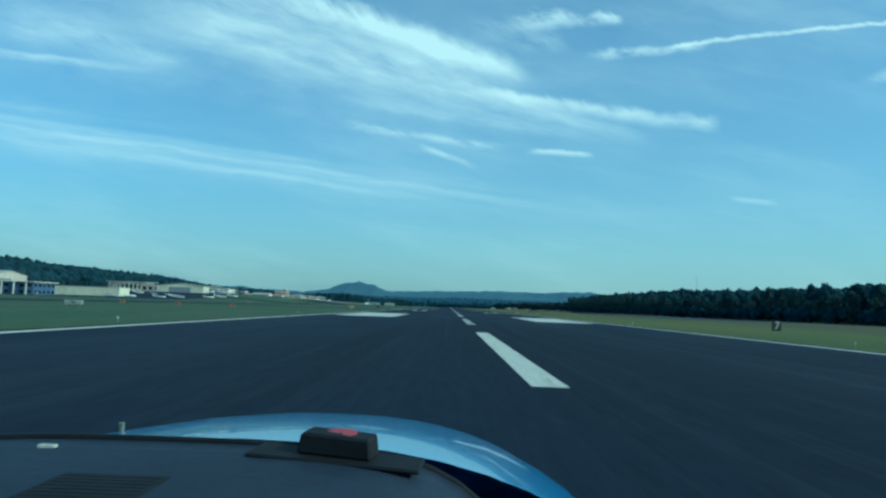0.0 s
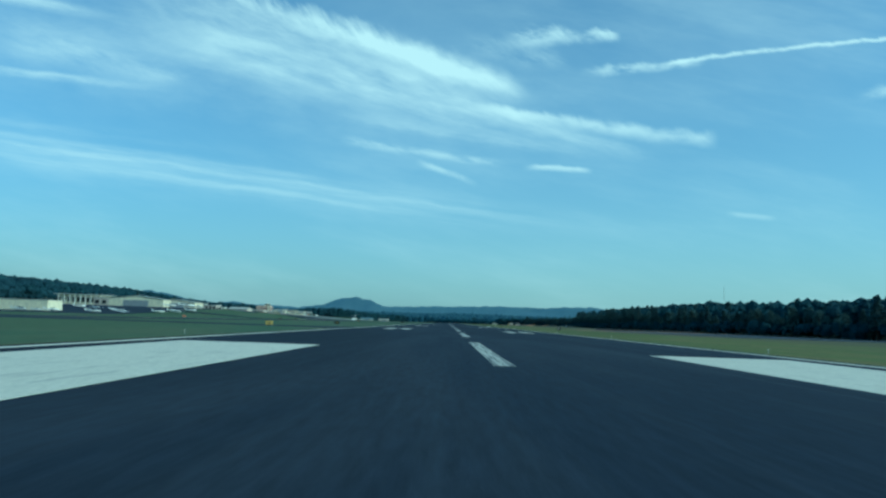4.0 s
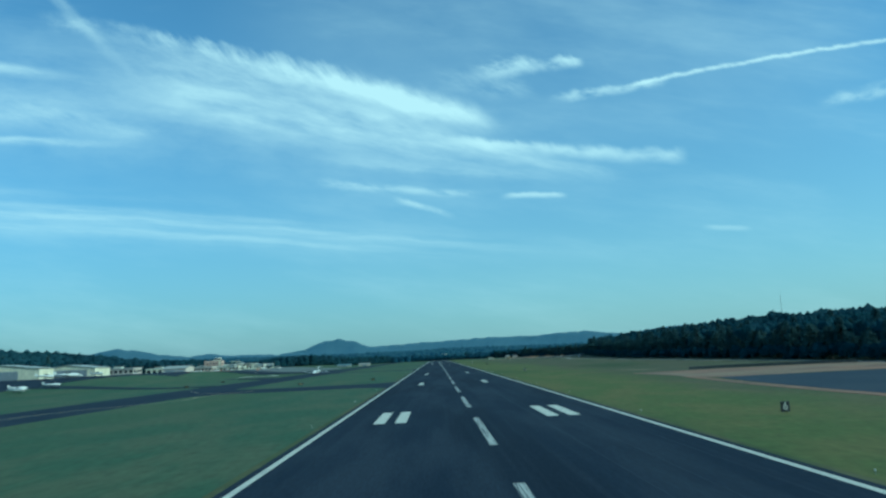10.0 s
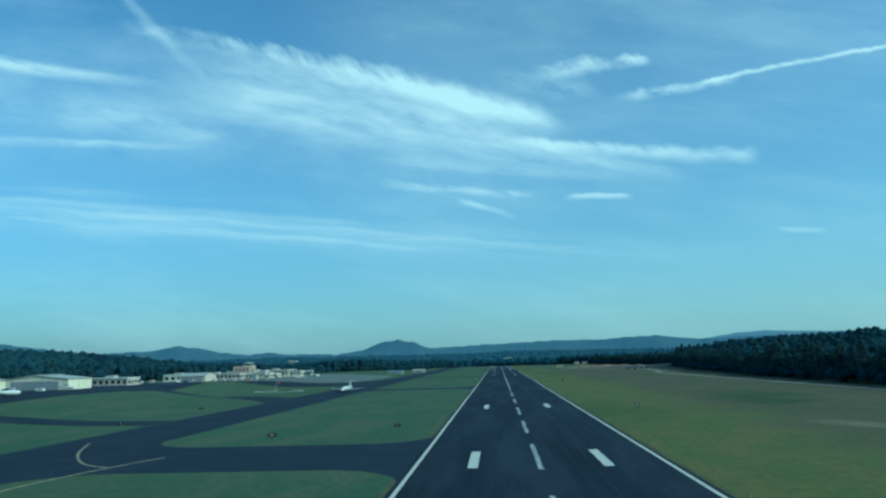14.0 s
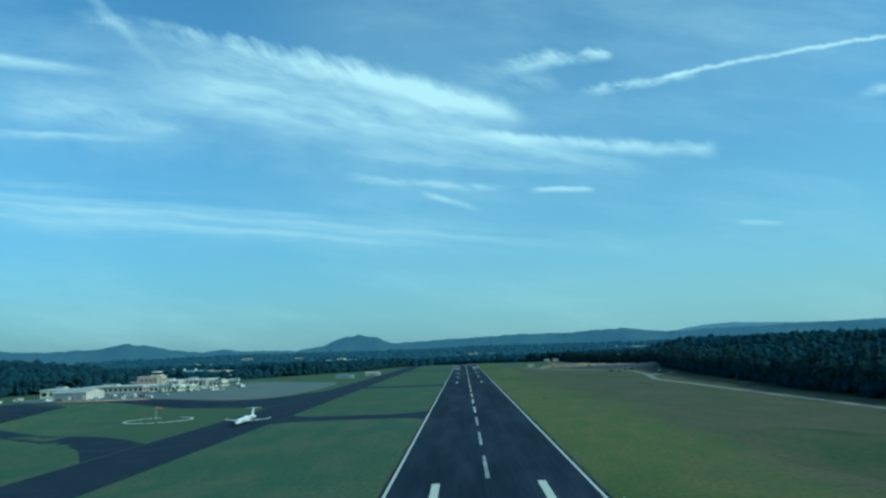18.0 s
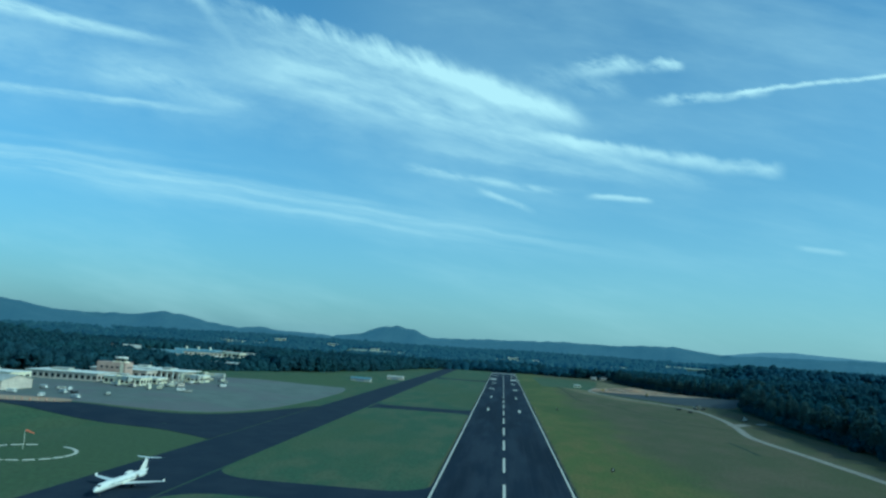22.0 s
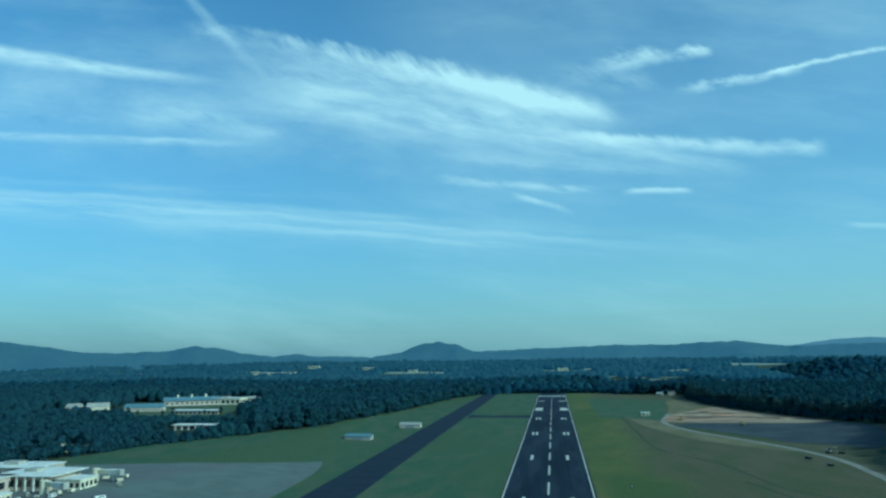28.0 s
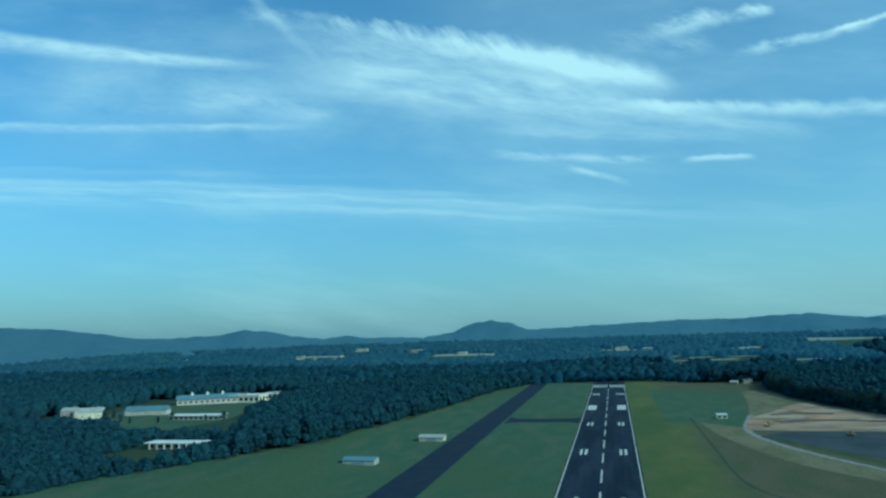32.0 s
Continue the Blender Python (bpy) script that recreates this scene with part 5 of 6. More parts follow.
for x, y, rot, w, d, h, lab, wm_, rf in [
    (-546, 1640, 25, 24, 14, 9, "white two-storey house with a grey roof among trees", WHITE_METAL, GREY_METAL),
    (-600, 1672, 10, 17, 12, 8, "pale house with a grey roof among trees", TAN_WALL, GREY_METAL),
    (-522, 1704, 12, 48, 15, 5.5, "long school wing under a blue-grey gabled roof", TAN_WALL, BLUE_ROOF),
    (-338, 1300, 35, 18, 11, 6, "pale house at the edge of the woods", WHITE_METAL, DARK_ROOF),
    (-560, 2250, 0, 24, 12, 6, "pale building in a clearing of the woods", WHITE_METAL, WHITE_ROOF),
    (95, 2600, 12, 22, 12, 6, "white farmhouse in a clearing", WHITE_METAL, GREY_METAL),
    (150, 2630, -20, 26, 14, 6, "pale barn in a clearing", WHITE_METAL, GREY_METAL),
    (197, 2084, 8, 12, 8, 3.6, "small pale house beyond the hay field", TAN_WALL, DARK_ROOF),
    (176, 2068, -15, 10, 7, 3.4, "small pale house beyond the hay field", TAN_WALL, GREY_METAL),
    (-330, 2520, 30, 30, 14, 6, "long pale shed in the woods", WHITE_METAL, WHITE_ROOF),
    (-420, 2480, -10, 26, 12, 6, "pale shed with a white roof in the woods", TAN_WALL, WHITE_ROOF),
]:
    house(x, y, rot, w, d, h, lab, wm_, rf)
flat_block("school_wing", -486, -436, 1916, 1940, 8.0, "pale low block behind a blue-roofed building", TAN_WALL, WHITE_ROOF, 0.8, 6, 1)
flat_block("warehouse", -456, -404, 2244, 2262, 6.0, "low white shed in a clearing of the woods", WHITE_METAL, WHITE_ROOF, 0.6, 6, 1, band=False)
flat_block("warehouse", -1545, -1515, 3355, 3372, 8, "white shed far off in the woods", WHITE_METAL, WHITE_ROOF, 1.0, 5, 1, band=False)
flat_block("warehouse", -500, -470, 3340, 3360, 8, "white barn beside a hay field", WHITE_METAL, WHITE_ROOF, 1.0, 5, 1, band=False)
flat_block("warehouse", -1075, -935, 3400, 3430, 9, "long white warehouse far off in the woods", WHITE_METAL, WHITE_ROOF, 1.0, 10, 1, band=False)
flat_block("warehouse", -1125, -1088, 3430, 3455, 9, "white warehouse far off in the woods", WHITE_METAL, WHITE_ROOF, 1.0, 6, 1, band=False)
flat_block("warehouse", -715, -668, 3535, 3560, 9, "white shed far off in the woods", WHITE_METAL, WHITE_ROOF, 1.0, 6, 1, band=False)
flat_block("warehouse", 15, 55, 3465, 3485, 9, "white building far off in the woods", WHITE_METAL, WHITE_ROOF, 1.0, 6, 1, band=False)
flat_block("warehouse", 105, 135, 3450, 3470, 8, "pale building far off in the woods", WHITE_METAL, WHITE_ROOF, 1.0, 5, 1, band=False)
flat_block("warehouse", -985, -940, 3695, 3715, 9, "white-roofed shed far off in the woods", WHITE_METAL, WHITE_ROOF, 1.0, 5, 1, band=False)


# ---------------------------------------------------------------- jet bridges and carts at the gates
def jet_bridge(x, y, rot, long=15.0):
    z = float(height(x, y)) + 0.2
    j = empty("jet_bridge", pose(x, y, z, 0, 0, rot), "white boarding bridge standing on the apron", "jet bridge", "boarding bridges at the gates")
    part("rotunda", tb((0, 0, -0.1), (0, 0, 6.6), 1.9, n=16), WHITE_METAL, j)
    part("tunnel", bx(long / 2, 0, 5.0, long, 1.9, 2.3, bevel=0.1), WHITE_METAL, j)
    part("outer_tunnel", bx(long * 0.78, 0, 5.0, long * 0.42, 2.4, 2.8, bevel=0.1), WHITE_ROOF, j)
    part("cab", bx(long + 0.8, 0, 5.0, 2.6, 3.2, 3.2, bevel=0.25), GREY_METAL, j)
    for s in (-1, 1):
        part("drive_leg", tb((long * 0.8, s * 1.4, 0.3), (long * 0.8, s * 1.4, 4.0), 0.16), STEEL, j)
        part("wheel", tb((long * 0.8 - 0.2, s * 1.4, 0.4), (long * 0.8 + 0.2, s * 1.4, 0.4), 0.4, n=12), TYRE, j)


for x, y, r in ((-242, 1140, -20), (-240, 1178, -8), (-258, 1076, -35)):
    jet_bridge(x, y, r)


def baggage_cart():
    c = empty("baggage_cart", pose(0, 0, 0), "small covered baggage cart on the apron", "cart", "carts on the apron")
    part("bed", bx(0, 0, 0.55, 1.5, 3.0, 0.16), GREY_METAL, c)
    part("cover", bx(0, 0, 1.85, 1.6, 3.1, 0.14, bevel=0.03), WHITE_ROOF, c)
    for s in (-1, 1):
        part("side", bx(s * 0.74, 0, 1.2, 0.06, 3.0, 1.2), WHITE_METAL, c)
        for q in (-1, 1):
            part("wheel", tb((s * 0.6 - 0.08, q * 1.1, 0.26), (s * 0.6 + 0.08, q * 1.1, 0.26), 0.26, n=10), TYRE, c)
    return c


cart = baggage_cart()
cr = np.random.RandomState(8)
for k in range(22):
    x, y = -246 + 22 * cr.rand() + (k % 3) * 4, 1058 + k * 6.2
    m = pose(x, y, float(height(x, y)) + 0.24, 0, 0, cr.rand() * 180)
    if k == 0:
        cart.matrix_world = m
    else:
        copy_thing(cart, m)

# works at the corner of the apron
sheet("works_ground", bend([(-268, 934), (-238, 938), (-218, 950), (-222, 964), (-250, 962), (-272, 950), (-268, 934)], 3)[:-1], DIRT, 0.34, "reddish dug-up ground at the apron corner", "bare ground", step=6)


def barrel():
    b = empty("traffic_barrel", pose(0, 0, 0), "orange and white traffic barrel beside dug-up ground", "barrel", "barrels round the works")
    part("drum", tb((0, 0, 0), (0, 0, 1.05), 0.32, 0.26, n=12), ORANGE, b)
    for z in (0.35, 0.7):
        part("stripe", tb((0, 0, z), (0, 0, z + 0.14), 0.325 - z * 0.05, 0.32 - z * 0.05, n=12), PAINT, b)
    part("foot", tb((0, 0, -0.02), (0, 0, 0.07), 0.42, n=12), TYRE, b)
    return b


drum = barrel()
for k in range(16):
    f = k / 15
    x, y = -266 + 46 * f, 934 + 14 * f * f
    m = pose(x, y, float(height(x, y)) + 0.34)
    if k == 0:
        drum.matrix_world = m
    else:
        copy_thing(drum, m)

# ---------------------------------------------------------------- aircraft on the ground
def body_of_revolution(rows, n=14, squash=1.0):
    """A fuselage from rows of (station along -y .. +y, centre height, radius)."""
    bm = bmesh.new()
    rings = []
    for y, z, r in rows:
        rings.append([bm.verts.new((math.cos(k / n * 6.2832) * r * squash, y, z + math.sin(k / n * 6.2832) * r)) for k in range(n)])
    for a, b in zip(rings, rings[1:]):
        for k in range(n):
            bm.faces.new((a[k], a[(k + 1) % n], b[(k + 1) % n], b[k]))
    bm.faces.new(rings[0][::-1]), bm.faces.new(rings[-1])
    return bm


def wing_panel(root, tip, chord0, chord1, thick, vertical=False, sweep=0.0):
    """A tapered, swept panel with a rounded section, from root to tip."""
    bm = bmesh.new()
    sec = [(-0.5, 0.0), (-0.38, 0.6), (-0.1, 1.0), (0.25, 0.7), (0.5, 0.0), (0.25, -0.35), (-0.1, -0.5), (-0.38, -0.35)]
    rings = []
    for p, c, dy in ((root, chord0, 0.0), (tip, chord1, sweep)):
        ring = []
        for a, b in sec:
            o = b * thick * c / chord0
            ring.append(bm.verts.new((p[0] + (o if vertical else 0), p[1] + a * c + dy, p[2] + (0 if vertical else o))))
        rings.append(ring)
    n = len(sec)
    for k in range(n):
        bm.faces.new((rings[0][k], rings[0][(k + 1) % n], rings[1][(k + 1) % n], rings[1][k]))
    bm.faces.new(rings[0][::-1]), bm.faces.new(rings[1])
    return bm


def wheel(parent, x, y, z, r, w):
    t = part("wheel", tb((x - w / 2, y, z), (x + w / 2, y, z), r, n=14), TYRE, parent)
    part("hub", tb((x - w / 2 - 0.02, y, z), (x + w / 2 + 0.02, y, z), r * 0.5, n=10), STEEL, t)


def regional_jet(x, y, rot):
    """A white T-tailed regional jet, nose towards its own -y."""
    j = empty("regional_jet", pose(x, y, 0.04, 0, 0, rot), "white T-tailed regional jet on the dark taxiway", "aircraft")
    part("fuselage", body_of_revolution([(-14.6, 1.75, 0.15), (-14.0, 1.8, 0.55), (-12.8, 2.0, 0.95), (-11.0, 2.15, 1.14), (-4, 2.2, 1.16), (6, 2.2, 1.16), (9.5, 2.4, 0.95), (12.0, 2.7, 0.6), (14.2, 3.0, 0.25)]), AIR_WHITE, j, smooth=True)
    part("windscreen", bx(0, -12.75, 2.72, 1.3, 0.9, 0.42, bevel=0.1, rot=None), DARK_GLASS, j)
    for s in (-1, 1):
        w = part("wing", wing_panel((s * 0.9, 0.2, 1.45), (s * 10.0, 0.2, 1.95), 4.4, 1.5, 0.24, sweep=3.6), AIR_WHITE, j)
        part("winglet", bx(s * 10.05, 3.9, 2.25, 0.08, 1.1, 0.7), AIR_WHITE, w)
        e = part("engine", body_of_revolution([(5.2, 2.75, 0.48), (5.6, 2.75, 0.66), (7.4, 2.75, 0.66), (9.0, 2.75, 0.42)], 12), AIR_WHITE, j, smooth=True)
        for v in e.data.vertices:
            v.co.x += s * 1.95
        part("pylon", bx(s * 1.25, 7.2, 2.75, 0.8, 2.2, 0.16), AIR_WHITE, j)
        part("tailplane", wing_panel((0, 13.6, 6.35), (s * 3.7, 13.6, 6.4), 2.1, 1.1, 0.12, sweep=1.0), AIR_WHITE, j)
        for q in (-0.25, 0.25):
            wheel(j, s * 2.0 + q, 1.9, 0.42, 0.42, 0.24)
        part("strut", tb((s * 2.0, 1.9, 0.4), (s * 1.7, 1.8, 1.5), 0.09), STEEL, j)
        for k in range(12):
            part("cabin_window", bx(s * 1.15, -9 + k * 1.15, 2.45, 0.06, 0.28, 0.38), DARK_GLASS, j)
    part("fin", wing_panel((0, 10.8, 3.0), (0, 10.8, 6.4), 4.2, 2.2, 0.16, vertical=True, sweep=2.6), AIR_WHITE, j)
    wheel(j, 0, -11.6, 0.34, 0.34, 0.22)
    part("nose_strut", tb((0, -11.6, 0.34), (0, -11.4, 1.3), 0.07), STEEL, j)
    return j


regional_jet(-106, 803, 0)


def small_plane(label):
    """A white low-wing private aeroplane, nose towards its own -y."""
    p = empty("light_aeroplane", pose(0, 0, 0), label, "aircraft", "aeroplanes parked on the apron")
    part("fuselage", body_of_revolution([(-3.6, 1.2, 0.25), (-3.3, 1.2, 0.5), (-2.2, 1.25, 0.62), (-0.4, 1.35, 0.66), (1.2, 1.35, 0.5), (4.2, 1.45, 0.16)], 12), AIR_WHITE, p, smooth=True)
    part("canopy", body_of_revolution([(-1.6, 1.75, 0.1), (-0.9, 1.8, 0.42), (0.2, 1.85, 0.46), (1.2, 1.75, 0.1)], 10), DARK_GLASS, p, smooth=True)
    for s in (-1, 1):
        part("wing", wing_panel((s * 0.4, -0.4, 0.95), (s * 5.4, -0.4, 1.35), 1.7, 1.1, 0.12), AIR_WHITE, p)
        part("tailplane", wing_panel((s * 0.1, 3.9, 1.5), (s * 1.8, 3.9, 1.5), 0.9, 0.6, 0.06), AIR_WHITE, p)
        wheel(p, s * 1.4, 0.1, 0.24, 0.24, 0.16)
        part("gear_leg", tb((s * 1.4, 0.1, 0.25), (s * 1.1, 0.1, 1.0), 0.05), STEEL, p)
    part("fin", wing_panel((0, 3.5, 1.5), (0, 3.5, 2.7), 1.3, 0.7, 0.06, vertical=True, sweep=0.5), AIR_WHITE, p)
    wheel(p, 0, -2.7, 0.2, 0.2, 0.14)
    part("nose_leg", tb((0, -2.7, 0.2), (0, -2.6, 0.9), 0.04), STEEL, p)
    part("spinner", tb((0, -3.55, 1.2), (0, -3.95, 1.2), 0.22, 0.03), STEEL, p)
    part("propeller", bx(0, -3.68, 1.2, 1.8, 0.05, 0.12, rot=None), TYRE, p)
    return p


first = small_plane("white low-wing aeroplane parked on the dark apron")
spots = [(-240, 660, 105, 1.9), (-256, 736, 80, 1.4), (-262, 676, 110, 1.5), (-300, 752, 60, 1.1), (-318, 755, 80, 1.1), (-250, 540, 95, 1.1), (-262, 560, 70, 1.0), (-246, 500, 100, 1.0), (-282, 575, 60, 1.1), (-300, 585, 120, 1.2), (-310, 728, 90, 1.0), (-270, 470, 80, 1.0), (-214, 530, 100, 1.2), (-208, 548, 75, 1.2), (-216, 563, 120, 1.1), (-208, 580, 95, 1.2), (-232, 468, 80, 1.2), (-241, 486, 105, 1.2), (-229, 503, 70, 1.1), (-238, 518, 100, 1.2), (-250, 452, 115, 1.2), (-258, 430, 90, 1.2), (-246, 412, 75, 1.1)]
for k, (x, y, r, s) in enumerate(spots):
    m = pose(x, y, float(height(x, y)) + 0.2, 0, 0, r)
    if k == 0:
        first.matrix_world = m @ Matrix.Scale(s, 4)
    else:
        copy_thing(first, m).scale = (s, s, s)


# ---------------------------------------------------------------- vehicles
def van(label, mat, tall=2.1, long=5.0):
    v = empty("van", pose(0, 0, 0), label, "vehicle", "vehicles on the aprons")
    part("body", bx(0, 0, tall * 0.55, 1.95, long, tall * 0.75, bevel=0.18), mat, v)
    part("windscreen", bx(0, -long / 2 + 0.45, tall * 0.72, 1.7, 0.95, 0.6, bevel=0.1), DARK_GLASS, v)
    for s in (-1, 1):
        for q in (-0.32, 0.32):
            wheel(v, s * 0.85, q * long, 0.34, 0.34, 0.24)
        part("side_window", bx(s * 0.96, 0.2, tall * 0.72, 0.08, long * 0.5, 0.5), DARK_GLASS, v)
    return v


KINDS = [van("white van on the apron", AIR_WHITE), van("tan service truck on the apron", TAN_WALL, 2.6, 6.0), van("dark car parked by the buildings", SIGN_BLACK, 1.6, 4.4), van("pale pickup parked by the buildings", GREY_METAL, 1.8, 5.2)]
vr = np.random.RandomState(5)
seen = set()
for k in range(44):
    if k < 20:
        x, y = -330 + vr.rand() * 110, 960 + vr.rand() * 70
    elif k < 32:
        x, y = -262 + vr.rand() * 60, 1060 + vr.rand() * 75
    else:
        x, y = -345 + vr.rand() * 100, 700 + vr.rand() * 90
    if any(a - 4 < x < b + 4 and c - 4 < y < d + 4 for a, b, c, d in ((-330, -270, 684, 714), (-312, -262, 748, 786), (-360, -324, 716, 748), (-304, -256, 1092, 1142), (-262, -236, 1082, 1098), (-318, -276, 985, 1012), (-322, -291, 1036, 1056), (-290, -266, 1114, 1130), (-244, -226, 1106, 1122), (-410, -356, 738, 778))):
        continue
    q = int(vr.choice(4, p=[0.5, 0.14, 0.16, 0.2]))
    m = pose(x, y, float(height(x, y)) + 0.22, 0, 0, vr.rand() * 360)
    if q not in seen:
        seen.add(q)
        KINDS[q].matrix_world = m
    else:
        copy_thing(KINDS[q], m)
for q, (x, y) in zip((0, 2, 3, 1), ((-300, 1070), (-316, 1072), (-332, 1068), (-270, 1066))):
    if q not in seen:
        KINDS[q].matrix_world = pose(x, y, float(height(x, y)) + 0.22)


# ---------------------------------------------------------------- signs and lights on the field
def number_sign(x, y, text):
    s = empty("distance_sign", pose(x, y, 0), "black runway distance board with a white number" if text else "black runway distance board with a white mark", "sign", "distance boards beside the runway")
    part("board", bx(0, 0, 0.80, 1.25, 0.22, 1.4, bevel=0.03), SIGN_BLACK, s)
    for q in (-0.4, 0.4):
        part("leg", tb((q, 0, -0.1), (q, 0, 0.25), 0.05), STEEL, s)
    if text:
        cu = bpy.data.curves.new("numeral", "FONT")
        cu.body, cu.size, cu.align_x, cu.align_y, cu.extrude = text, 1.45, "CENTER", "CENTER", 0.008
        ob = new("numeral_curve", cu)
        me = bpy.data.meshes.new_from_object(ob.evaluated_get(bpy.context.evaluated_depsgraph_get()))
        bpy.data.objects.remove(ob)
        me.materials.append(PAINT)
        n = new("numeral", me)
        n.parent = s
        n.matrix_local = pose(0, -0.125, 0.80, 90, 0, 0)
    else:
        part("mark", bx(0, -0.12, 0.80, 0.4, 0.02, 0.9), PAINT, s)


number_sign(42.9, -10, "7")
number_sign(42.5, 293, "6")
number_sign(43, 599, "")
number_sign(43, 904, "")
number_sign(43, 1209, "")


def taxi_sign(x, y, mat, w, label, rot=0, h=0.9):
    s = empty("taxiway_sign", pose(x, y, float(height(x, y)), 0, 0, rot), label, "sign")
    part("board", bx(0, 0, 0.35 + h / 2, w, 0.25, h, bevel=0.03), mat, s)
    part("mark", bx(0, -0.135, 0.35 + h / 2, w * 0.3, 0.02, h * 0.3), SIGN_YELLOW if mat is SIGN_BLACK else SIGN_BLACK, s)
    for q in (-0.35, 0.35):
        part("leg", tb((q * w, 0, -0.1), (q * w, 0, 0.4), 0.05), STEEL, s)


taxi_sign(-34.5, 128, SIGN_YELLOW, 1.3, "yellow taxiway guidance sign in the grass", 10, 0.7)
taxi_sign(-32, 192, SIGN_BLACK, 1.3, "black taxiway location sign in the grass", 0, 0.8)
taxi_sign(-66, 516, SIGN_BLACK, 2.4, "black taxiway guidance sign in the grass", 15)
taxi_sign(-36, 537, SIGN_BLACK, 1.8, "black taxiway guidance sign in the grass")
taxi_sign(-133, 566, SIGN_BLACK, 2.2, "black taxiway guidance sign in the grass")
taxi_sign(-136, 640, SIGN_BLACK, 2.2, "black taxiway guidance sign in the grass")
taxi_sign(-128, 344, ORANGE, 1.4, "small orange taxiway marker board in the grass", 20, 0.7)
for x, y in ((-76, 52), (-62, 48), (-49, 45)):
    taxi_sign(x, y, ORANGE, 1.1, "orange barricade standing in the grass", 5, 0.36)
taxi_sign(-56, -8, GREY_METAL, 2.6, "grey equipment box in the grass", 0, 0.6)


def edge_light(x, y):
    l = empty("edge_light", pose(x, y, 0), "small white runway edge light on a short stem", "light fixture", "lights along the runway")
    part("stem", tb((0, 0, -0.05), (0, 0, 0.26), 0.025, n=6), STEEL, l)
    part("lens", tb((0, 0, 0.26), (0, 0, 0.40), 0.07, 0.045, n=8), PAINT, l)
    return l


lamp0 = edge_light(25.5, -61)
for k in range(1, 34):
    copy_thing(lamp0, pose(25.5, -61 + k * 60.96, 0))
for k in range(34):
    y = -61 + k * 60.96
    if not any(a - 30 < y < b + 30 for a, b in ((142, 164), (458, 498), (806, 830), (1112, 1140), (1640, 1668))):
        copy_thing(lamp0, pose(-25.5, y, 0))


# ---------------------------------------------------------------- wind circle
def wind_circle(cx_, cy_, r):
    c = empty("segmented_circle", pose(cx_, cy_, float(height(cx_, cy_))), "ring of white ground panels round a windsock", "marker")
    for k in range(22):
        if k in (5, 6):
            continue
        a = k / 22 * 6.2832
        part("panel", bx(math.cos(a) * r, math.sin(a) * r, 0.06, 1.3, 3.6, 0.16, bevel=0.03, rot=None), PAINT, c).matrix_local = pose(0, 0, 0)
    for i, ob in enumerate(c.children):
        a = math.atan2(sum(v.co.y for v in ob.data.vertices), sum(v.co.x for v in ob.data.vertices))
        mid = Vector((math.cos(a) * r, math.sin(a) * r, 0))
        for v in ob.data.vertices:
            v.co = mid + Matrix.Rotation(a, 3, "Z") @ (v.co - mid)
        ob.data.update()
    w = empty("windsock", pose(cx_ - 4, cy_ + 6, float(height(cx_ - 4, cy_ + 6))), "orange windsock on a white pole", "windsock")
    part("pole", tb((0, 0, -0.1), (0, 0, 6.5), 0.10, 0.07), PAINT, w)
    part("sock", tb((0.3, 0, 6.3), (3.2, 0.4, 5.4), 0.45, 0.22, n=12), ORANGE, w)


wind_circle(-163, 843, 16.5)


# ---------------------------------------------------------------- site machines and spoil
def digger(x, y, rot, mat, label):
    z = float(height(x, y)) + 0.08
    d = empty("excavator", pose(x, y, z, 0, 0, rot), label, "machine")
    for s in (-1, 1):
        part("track", bx(s * 1.2, 0, 0.5, 0.6, 4.2, 1.0, bevel=0.25), TYRE, d)
    part("body", bx(0, 0.4, 1.7, 2.6, 3.2, 1.4, bevel=0.15), mat, d)
    part("cab", bx(-0.7, -0.8, 2.6, 1.1, 1.4, 1.5, bevel=0.1), DARK_GLASS, d)
    part("boom", tb((0.4, -1.0, 2.0), (0.4, -4.2, 4.2), 0.28, 0.2, n=6), mat, d)
    part("arm", tb((0.4, -4.2, 4.2), (0.4, -5.8, 1.6), 0.2, 0.16, n=6), mat, d)
    part("bucket", bx(0.4, -5.8, 1.1, 1.1, 0.9, 0.9, bevel=0.15), STEEL, d)


digger(189, 1352, 40, GREY_METAL, "grey machine parked beside the gravel road")
digger(197, 1230, -30, AIR_WHITE, "pale excavator beside the gravel road")
digger(132, 1606, 100, SIGN_YELLOW, "yellow excavator on the bare earth")
digger(180, 1552, 10, SIGN_YELLOW, "yellow excavator on the graded fill")
for x, y, r in ((166, 1322, 30), (169, 1292, 10), (195, 1347, 70)):
    copy_thing(KINDS[2], pose(x, y, float(height(x, y)) + 0.05, 0, 0, r))["label"] = "dark vehicle parked beside the gravel road"


